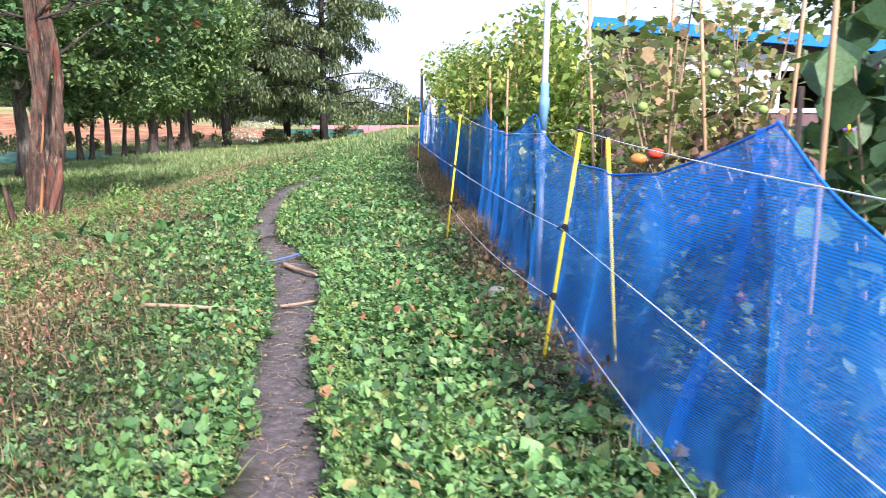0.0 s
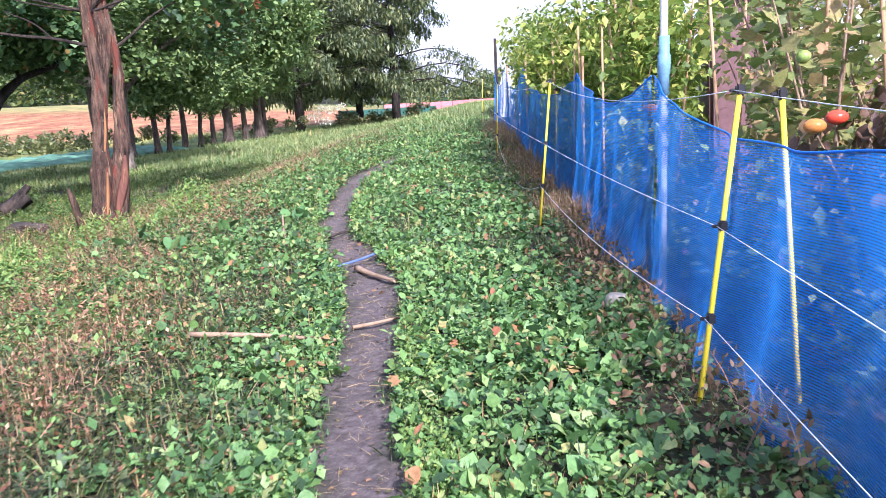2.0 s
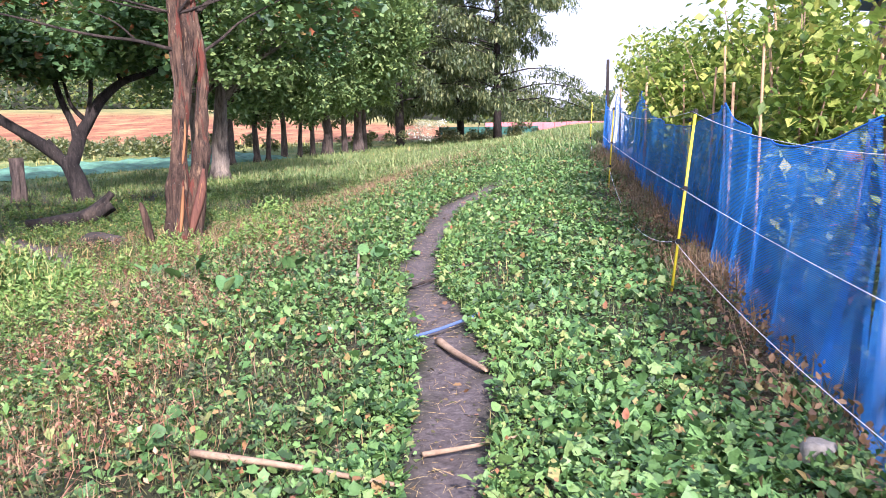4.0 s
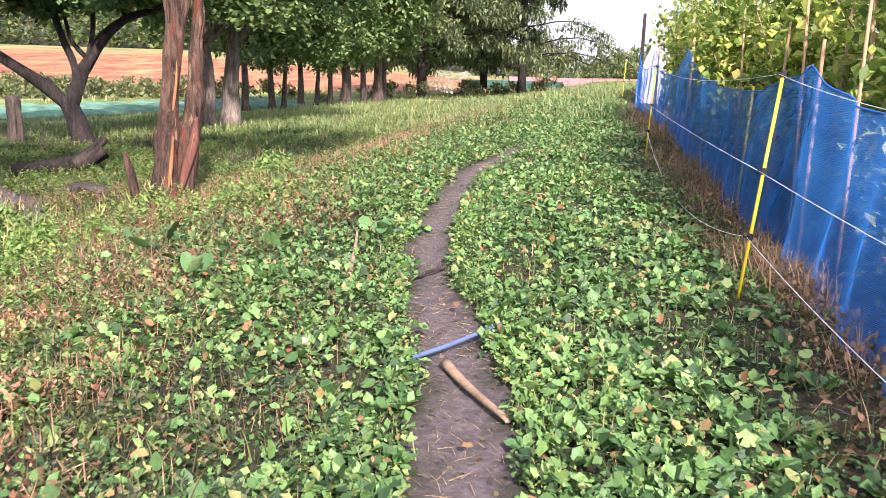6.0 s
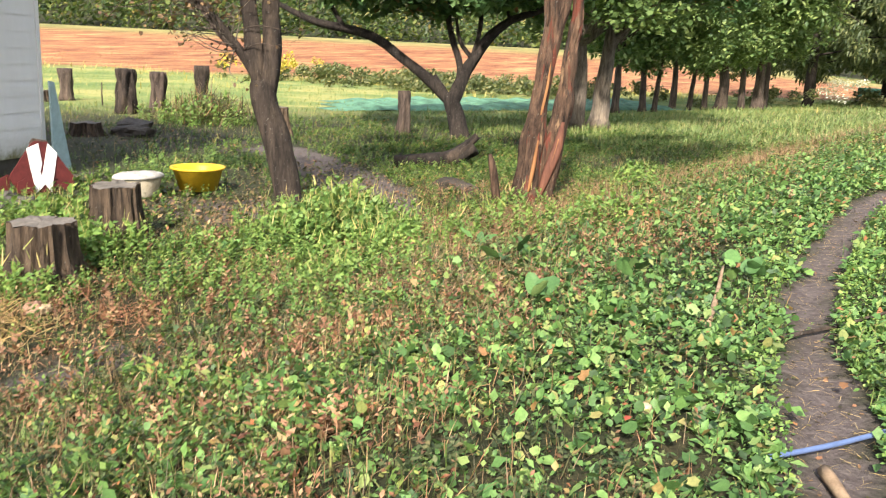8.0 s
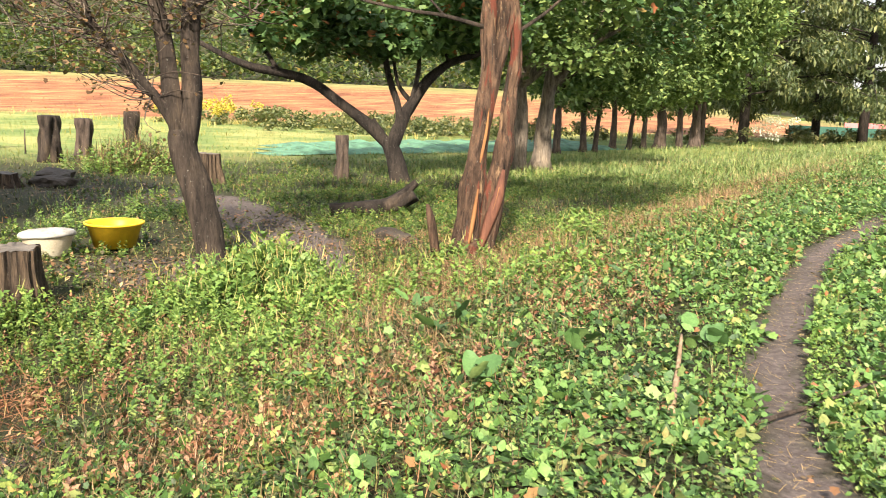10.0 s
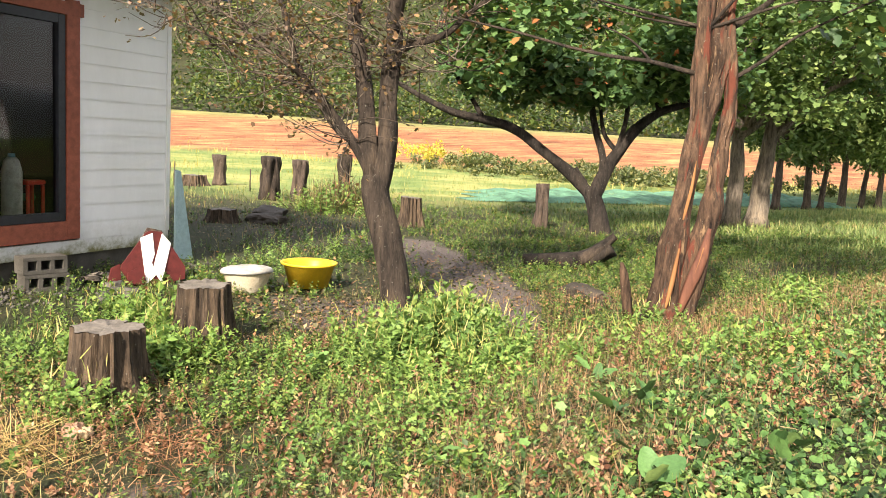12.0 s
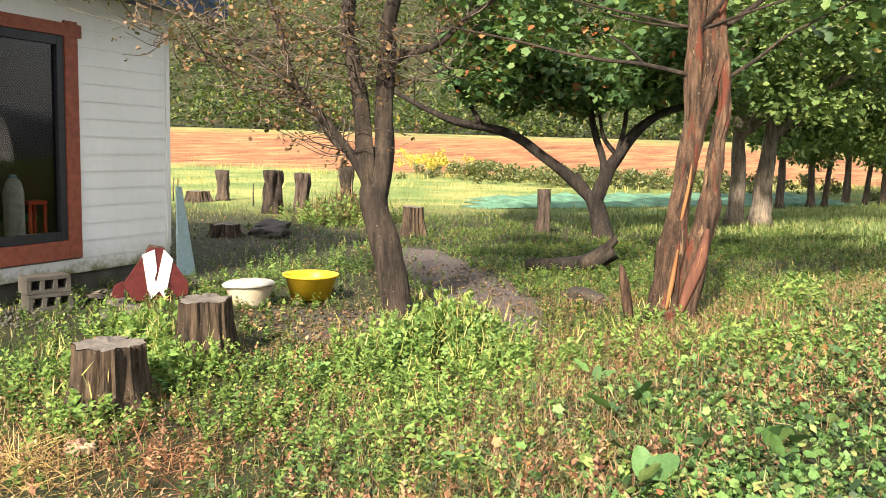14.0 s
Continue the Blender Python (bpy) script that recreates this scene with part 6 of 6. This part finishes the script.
# mixed low weeds left of the track
x, y = spread(rng, 40000, -12, -1.0, 3.6, 26, near=True)
s = x - path_x(y)
x, y = keep(x, y, smooth((-s - .8) / 1.2) * (1 - bare(x, y)) * (1 - (.6 + .36 * smooth((y - 7) / 2)) * dry_strip(x, y)) * np.clip(.38 + .75 * fractal(x + 3, y, 1.0), .06, 1))
cover("low_weeds", "low green weeds mixed through the yard", MAT_GREENS, x, y, -.02, (.05 + .12 * rng.uniform(0, 1, len(x)) ** 1.6) * (1 + .015 * y), 0, TUFT, TUFT_F, 1.0, 14)
# dull knotweed in the near verge
x, y = spread(rng, 38000, -4.5, -.7, 1.3, 7, near=True)
q = x - path_x(y)
x, y = keep(x, y, smooth((-q - .2) / .4) * np.clip(.7 + .5 * fractal(x, y, 1.5), .1, 1))
cover("seeding_grass", "dull seeding grass in the verge", MAT_DULL, x, y, rng.uniform(0, .05, len(x)), rng.uniform(.03, .12, len(x)), 45, BLADE, BLADE_F, .6, 30, "grass")
x, y = spread(rng, 11000, -5.0, -.75, 1.3, 9.5, near=True)
q = x - path_x(y)
x, y = keep(x, y, smooth((-q - .2) / .4) * np.clip(.8 + .4 * fractal(x + 2, y, 1.7), .2, 1))
cover("verge_leaves", "small muted leaves of knotweed covering the verge", MAT_VERGE, x, y, -.01, .05 + .09 * rng.uniform(0, 1, len(x)) ** 1.5, 0, TUFT, TUFT_F, .9, 18)
x, y = spread(rng, 8500, -5.0, -.8, 2.2, 9.5, near=True)
q = x - path_x(y)
x, y = keep(x, y, smooth((-q - .25) / .4) * (1 - .5 * dry_strip(x, y)) * smooth((fractal(x + 5, y, 1.3) + .1) / .5) * smooth((y - 2.6) / 2.5))
cover("plantain_leaves", "patches of broad green leaves in the verge", MAT_LUSH, x, y, rng.uniform(.01, .07, len(x)), .02 + .045 * rng.uniform(0, 1, len(x)) ** 2, 24, DOCK, DOCK_F, 1.4, 30)
# fine grass near the track
x, y = spread(rng, 150000, -9, .7, 1.2, 36, near=True)
x, y = keep(x, y, (1 - on_path(x, y)) * (1 - bare(x, y)) * (1 - .9 * dry_strip(x, y)) * np.clip(.5 + .5 * fractal(x, y + 5, .8), .05, 1) * (x < net_x(y)))
cover("grass", "short green grass of the yard", MAT_GRASS, x, y, 0.0, rng.uniform(.04, .11, len(x)) * (1 + .015 * y), 55, BLADE, BLADE_F, .9, 26, "grass")
x, y = spread(rng, 16000, -18, -3.2, 5.5, 30)
x, y = keep(x, y, (1 - bare(x, y)) * (1 - .9 * dry_strip(x, y)) * np.clip(.45 + .7 * fractal(x + 7, y, .9), .05, 1))
cover("yard_weeds", "low leafy weeds beneath the trees", MAT_GREENS, x, y, -.02, rng.uniform(.07, .21, len(x)), 0, TUFT, TUFT_F, .9, 12)
# yard grass beneath the trees
x, y = spread(rng, 80000, -24, -3.5, 6.0, 34)
x, y = keep(x, y, (1 - bare(x, y)) * (1 - .85 * dry_strip(x, y)) * np.clip(.62 + .5 * fractal(x, y, .7), .1, 1))
cover("yard_grass", "shaded grass beneath the trees", MAT_GRASS, x, y, 0.0, rng.uniform(.05, .15, len(x)), 50, BLADE, BLADE_F, 1.3, 28, "grass")
# dry strip
x, y = spread(rng, 190000, -8, -2.6, 3.5, 26, near=True)
s = x - path_x(y)
x, y = keep(x, y, np.clip(dry_strip(x, y) * (.55 + .45 * smooth((y - 6) / 2)) + .1 * np.exp(-((s + 3) / 2.0) ** 2), 0, 1))
cover("dry_grass", "strip of dry brown grass beside the track", MAT_DRYPINK, x, y, 0.0, rng.uniform(.035, .1, len(x)) * (1 + .055 * y), 38, BLADE, BLADE_F, .85, 34, "grass")
# dry seed heads and reddish stalks through the weeds
x, y = spread(rng, 36000, -8, -.8, 1.8, 16, near=True)
s = x - path_x(y)
x, y = keep(x, y, smooth((-s - .6) / 1.0) * np.clip(.25 + .6 * fractal(x + 1, y + 2, 1.3), .03, 1))
cover("dry_stalks", "dry reddish stalks among the weeds", MAT_DULL, x, y, rng.uniform(0, .09, len(x)), rng.uniform(.03, .13, len(x)), 38, BLADE, BLADE_F, .5, 34)
# dead weeds along the net
n = 30000
y = 2.6 * (24 / 2.6) ** rng.uniform(0, 1, n)
x = net_x(y) - .03 - np.abs(rng.normal(0, .14, n)) * np.clip(.3 + .12 * y, 0, 1.4)
x, y = keep(x, y, np.clip(.45 + .6 * fractal(x, y, 1.5), .05, 1) * (.1 + .9 * smooth((y - 5.5) / 3)))
n = len(x)
cover("dead_weeds", "withered brown weeds matted along the net", MAT_DRYPINK, x, y, rng.uniform(0, .24, n) * np.clip(.4 + .6 * fractal(x, y, 1.1), .1, 1.1), rng.uniform(.05, .24, n), 38, BLADE, BLADE_F, .5, 45)
n = 5000
y = rng.uniform(3, 22, n); x = net_x(y) - .05 - np.abs(rng.normal(0, .22, n))
cover("withered_leaves", "curled brown leaves under the net", MAT_BROWNLEAF, x, y, rng.uniform(.01, .16, n), rng.uniform(.02, .045, n), 20, OVAL, OVAL_F, .8, 60, "leaves")
# leaf litter on the bare soil of the yard
n = 6000
x, y = np.concatenate([rng.normal(-8.4, .8, n // 3), rng.normal(-15.5, 2.2, n // 3), rng.normal(-9.3, 1.4, n // 3)]), np.concatenate([rng.normal(9.3, .6, n // 3), rng.normal(13, 1.3, n // 3), rng.normal(12.3, .9, n // 3)])
cover("soil_litter", "brown leaf litter and crumbs on bare soil", MAT_DULL, x, y, rng.uniform(.0, .03, n), rng.uniform(.03, .07, n), 8, LEAFLET, LEAFLET_F, 1.0, 25, "leaves")
# reddish dying knotweed in patches between the greens
x, y = spread(rng, 90000, -7.5, -.9, 1.8, 14, near=True)
s = x - path_x(y)
x, y = keep(x, y, smooth((-s - .7) / .8) * (1 - .4 * smooth((-s - 4.2) / 1.5)) * smooth((fractal(x + 4, y + 1, 1.15) + .12) / .5))
cover("knotweed_stalks", "reddish brown dying knotweed stalks among the weeds", MAT_KNOT, x, y, rng.uniform(0, .1, len(x)), rng.uniform(.025, .1, len(x)), 34, BLADE, BLADE_F, .7, 40)
m = rng.uniform(0, 1, len(x)) < .85
x, y = x[m] + rng.normal(0, .03, m.sum()), y[m] + rng.normal(0, .03, m.sum())
cover("knotweed_leaves", "small rusty dying leaves among the weeds", MAT_KNOT, x, y, rng.uniform(.02, .15, len(x)), rng.uniform(.012, .032, len(x)), 20, SPRIG, SPRIG_F, .9, 45)
x, y = spread(rng, 1700, -7.0, -2.6, 5.2, 12, near=True)
x, y = keep(x, y, (1 - bare(x, y)) * smooth((fractal(x + 1.5, y + 4, 1.4) + .1) / .6))
cover("dead_tufts", "rusty dead weed tufts among the greens", MAT_KNOT, x, y, -.02, rng.uniform(.07, .2, len(x)), 0, TUFT, TUFT_F, .55, 14)
# litter
x, y = spread(rng, 420, -8, .5, 1.5, 20, near=True)
cover("leaf_litter", "scattered brown and red fallen leaves", MAT_LITTER, x, y, rng.uniform(.02, .09, len(x)), rng.uniform(.018, .042, len(x)), 5, LOBED, LOBED_F, 1.0, 35, "leaves")
n = 2200
y = rng.uniform(1.5, 15, n); x = path_x(y) + rng.normal(0, .12, n)
cover("straw_bits", "bits of straw trodden on the footpath", MAT_STRAW, x, y, .012, rng.uniform(.02, .09, n), 2, BLADE, BLADE_F, .35, 3, "straw")
n = 900
y = rng.uniform(1.5, 15, n); x = path_x(y) + rng.normal(0, .1, n)
cover("path_crumbs", "crumbs of dark earth and bark on the footpath", MAT_DULL, x, y, .006, rng.uniform(.008, .022, n), 0, LOBED, LOBED_F, 1.0, 12, "soil")
# tall bright weeds by the trees and stumps
weeds = []
for cx, cy, n_, s_, t_ in [(-6.5, 9.35, 330, .5, .55), (-6.75, 9.75, 120, .25, .62), (-5.6, 9.0, 190, .5, .4), (-4.7, 7.6, 130, .4, .34), (-6.5, 8.2, 120, .45, .3), (-7.2, 7.1, 80, .2, .5), (-7.85, 7.35, 60, .14, .62), (-6.45, 6.35, 70, .25, .36), (-7.1, 7.55, 60, .2, .4), (-7.7, 6.5, 90, .35, .36), (-5.0, 9.8, 100, .5, .35),
                           (-8.9, 7.5, 70, .35, .42), (-5.5, 11.2, 60, .25, .34), (-5.4, 8.3, 120, .6, .3), (-4.9, 12.6, 30, .2, .5), (-17.6, 15.8, 90, .7, .8), (-18.3, 16.6, 90, .7, .9), (-3.9, 9.9, 60, .4, .34), (-6.0, 7.3, 70, .4, .28), (-3.3, 7.2, 90, .6, .22), (-12.2, 12.0, 90, 1.0, .35), (-11.0, 10.3, 60, .5, .35)]:
    px, py = rng.normal(cx, s_, n_), rng.normal(cy, s_, n_)
    weeds.append(np.stack([px, py, t_ * rng.uniform(.5, 1.1, n_) * np.exp(-.5 * np.hypot(px - cx, py - cy) / (1.6 * s_))], -1))
w = np.concatenate(weeds)
cover("tall_weeds", "tall bright yellow-green weeds round the stumps", MAT_WEED, w[:, 0], w[:, 1], -.02, w[:, 2], 0, HERB, HERB_F, .8, 9)
k = np.flatnonzero((w[:, 2] > .26) & (rng.uniform(0, 1, len(w)) < .6))
k = np.repeat(k, 2)
cover("seed_spikes", "pale seed spikes topping the tall weeds", MAT_SPIKE, w[k, 0] + rng.normal(0, .045, len(k)), w[k, 1] + rng.normal(0, .045, len(k)), w[k, 2] * rng.uniform(.7, 1.0, len(k)), rng.uniform(.05, .13, len(k)), 0, SPIKE, SPIKE_F, .8, 14)
hearts = [(-4.6, 9.06, .16), (-4.45, 9.0, .13), (-3.66, 8.33, .2), (-3.75, 8.2, .15), (-2.75, 8.07, .17), (-2.68, 7.98, .12), (-2.98, 7.42, .17), (-2.9, 7.3, .16), (-6.55, 8.2, .15), (-2.3, 8.5, .15), (-2.2, 8.6, .14), (-2.35, 8.8, .12), (-2.6, 9.6, .12), (-3.2, 9.9, .12), (-4.0, 7.3, .1), (-5.1, 8.3, .1), (-6.9, 7.1, .12)]
big = np.repeat(np.array(hearts), 3, 0)
n = len(big)
cover("large_leaves", "large pale green burdock leaves", MAT_DOCK, big[:, 0] + rng.normal(0, .05, n), big[:, 1] + rng.normal(0, .05, n), rng.uniform(.02, .09, n), big[:, 2] * rng.uniform(.6, 1.15, n), 32, ROUND, ROUND_F, .72, 16)
# straw heap and red twigs by the near stump
n = 420
cover("straw_heap", "tangled yellow straw in front of the stump", MAT_STRAW, rng.normal(-5.95, .22, n), rng.normal(5.85, .16, n), rng.uniform(0, .06, n), rng.uniform(.12, .4, n), 6, BLADE, BLADE_F, .2, 8, "straw")
cover("red_twigs", "scattered reddish twigs on bare soil", MAT_REDTWIG, rng.normal(-5.6, .28, 160), rng.normal(6.5, .14, 160), rng.uniform(0, .05, 160), rng.uniform(.15, .5, 160), 4, BLADE, BLADE_F, .16, 6, "twigs")
# meadow
n = 40000
d, lat = rng.uniform(24, 60, n), rng.uniform(-30, 45, n)
x, y = -.74 * d + .67 * lat, .67 * d + .74 * lat
k = (x < -11) & (y > 5)
x, y = x[k], y[k]
cover("meadow_grass", "pale green meadow before the field", MAT_MEADOW, x, y, 0.0, rng.uniform(.08, .2, len(x)), 50, BLADE, BLADE_F, 1.5, 26, "grass")
n = 34000
d, lat = 60 + 50 * rng.uniform(0, 1, n) ** 1.4, rng.uniform(-40, 45, n)
x, y = -.74 * d + .67 * lat, .67 * d + .74 * lat
k = x < -16
x, y = x[k], y[k]
x, y = keep(x, y, np.clip(.5 + .5 * fractal(x, y, .07), .1, 1))
cover("field_stubble", "reddish brown stubble over the far field", MAT_STUBBLE, x, y, 0.0, rng.uniform(.07, .2, len(x)), 45, BLADE, BLADE_F, 3.0, 26, "stubble")
n = 16000
d, lat = rng.normal(52, 5.5, n), rng.uniform(-40, 30, n)
x, y = -.74 * d + .67 * lat, .67 * d + .74 * lat
x, y = keep(x, y, np.clip(.25 + .9 * fractal(x, y, .13) + .4 * fractal(x, y, .5), 0, 1))
cover("yellow_grass", "band of yellow grass edging the field", MAT_YELLOWGRASS, x, y, 0.0, rng.uniform(.15, .42, len(x)), 65, BLADE, BLADE_F, 2.6, 18, "grass")
# heap of cut brush by the log posts
bx, by = rng.normal(-17.9, .6, 1500), rng.normal(16.3, .6, 1500)
cover("brush_heap", "heap of cut brush by the log posts", MAT_DULL, bx, by, rng.uniform(0, .75, 1500) * np.exp(-np.hypot(bx + 17.9, by - 16.3) / 1.1), rng.uniform(.2, .7, 1500), 25, BLADE, BLADE_F, .5, 35, "brush")
# cover behind the start of the walk
x, y = spread(rng, 26000, -7, .9, -3.2, 1.5)
x, y = keep(x, y, (1 - on_path(x, y)) * (x < net_x(y) - .05) * np.clip(.7 + .5 * fractal(x, y, 1.1), .1, 1))
cover("near_leaves", "green leaves at the start of the track", MAT_LUSH, x, y, rng.uniform(.0, .08, len(x)), rng.uniform(.02, .07, len(x)), 22, LEAFLET, LEAFLET_F, 1.0, 32)
x, y = spread(rng, 26000, -9, .9, -3.2, 3.0)
x, y = keep(x, y, (1 - on_path(x, y)) * (x < net_x(y)))
cover("near_grass", "short grass at the start of the track", MAT_GRASS, x, y, 0.0, rng.uniform(.04, .12, len(x)), 50, BLADE, BLADE_F, .9, 28, "grass")
# lawn running on to the far end
x, y = spread(rng, 60000, -15, .2, 20, 85, near=True)
x, y = keep(x, y, (x < net_x(y)) * np.clip(.7 + .4 * fractal(x, y, .5), .2, 1))
cover("far_grass", "green grass running on to the far trees", MAT_FARGRASS, x, y, 0.0, rng.uniform(.1, .22, len(x)) * (1 + .008 * y), 42, BLADE, BLADE_F, 1.8, 28, "grass")
# gravel and rubble crumbs along the house wall
OCTA = np.array([(0, 0, -.4), (.5, 0, 0), (0, .45, 0), (-.5, 0, .05), (0, -.45, 0), (.05, 0, .4)])
OCTA_F = np.array([(0, 2, 1), (0, 3, 2), (0, 4, 3), (0, 1, 4), (5, 1, 2), (5, 2, 3), (5, 3, 4), (5, 4, 1)])
n = 700
w = rng.uniform(-.2, 3.6, n)
o = np.abs(rng.normal(.35, .35, n)) + .05
cover("gravel", "grey gravel and rubble along the wall", MAT_CONCRETE, HC.x + .4205 * w + .907 * o, HC.y - .9073 * w + .42 * o, .01, rng.uniform(.02, .08, n), 0, OCTA, OCTA_F, 1.0, 30, "gravel")
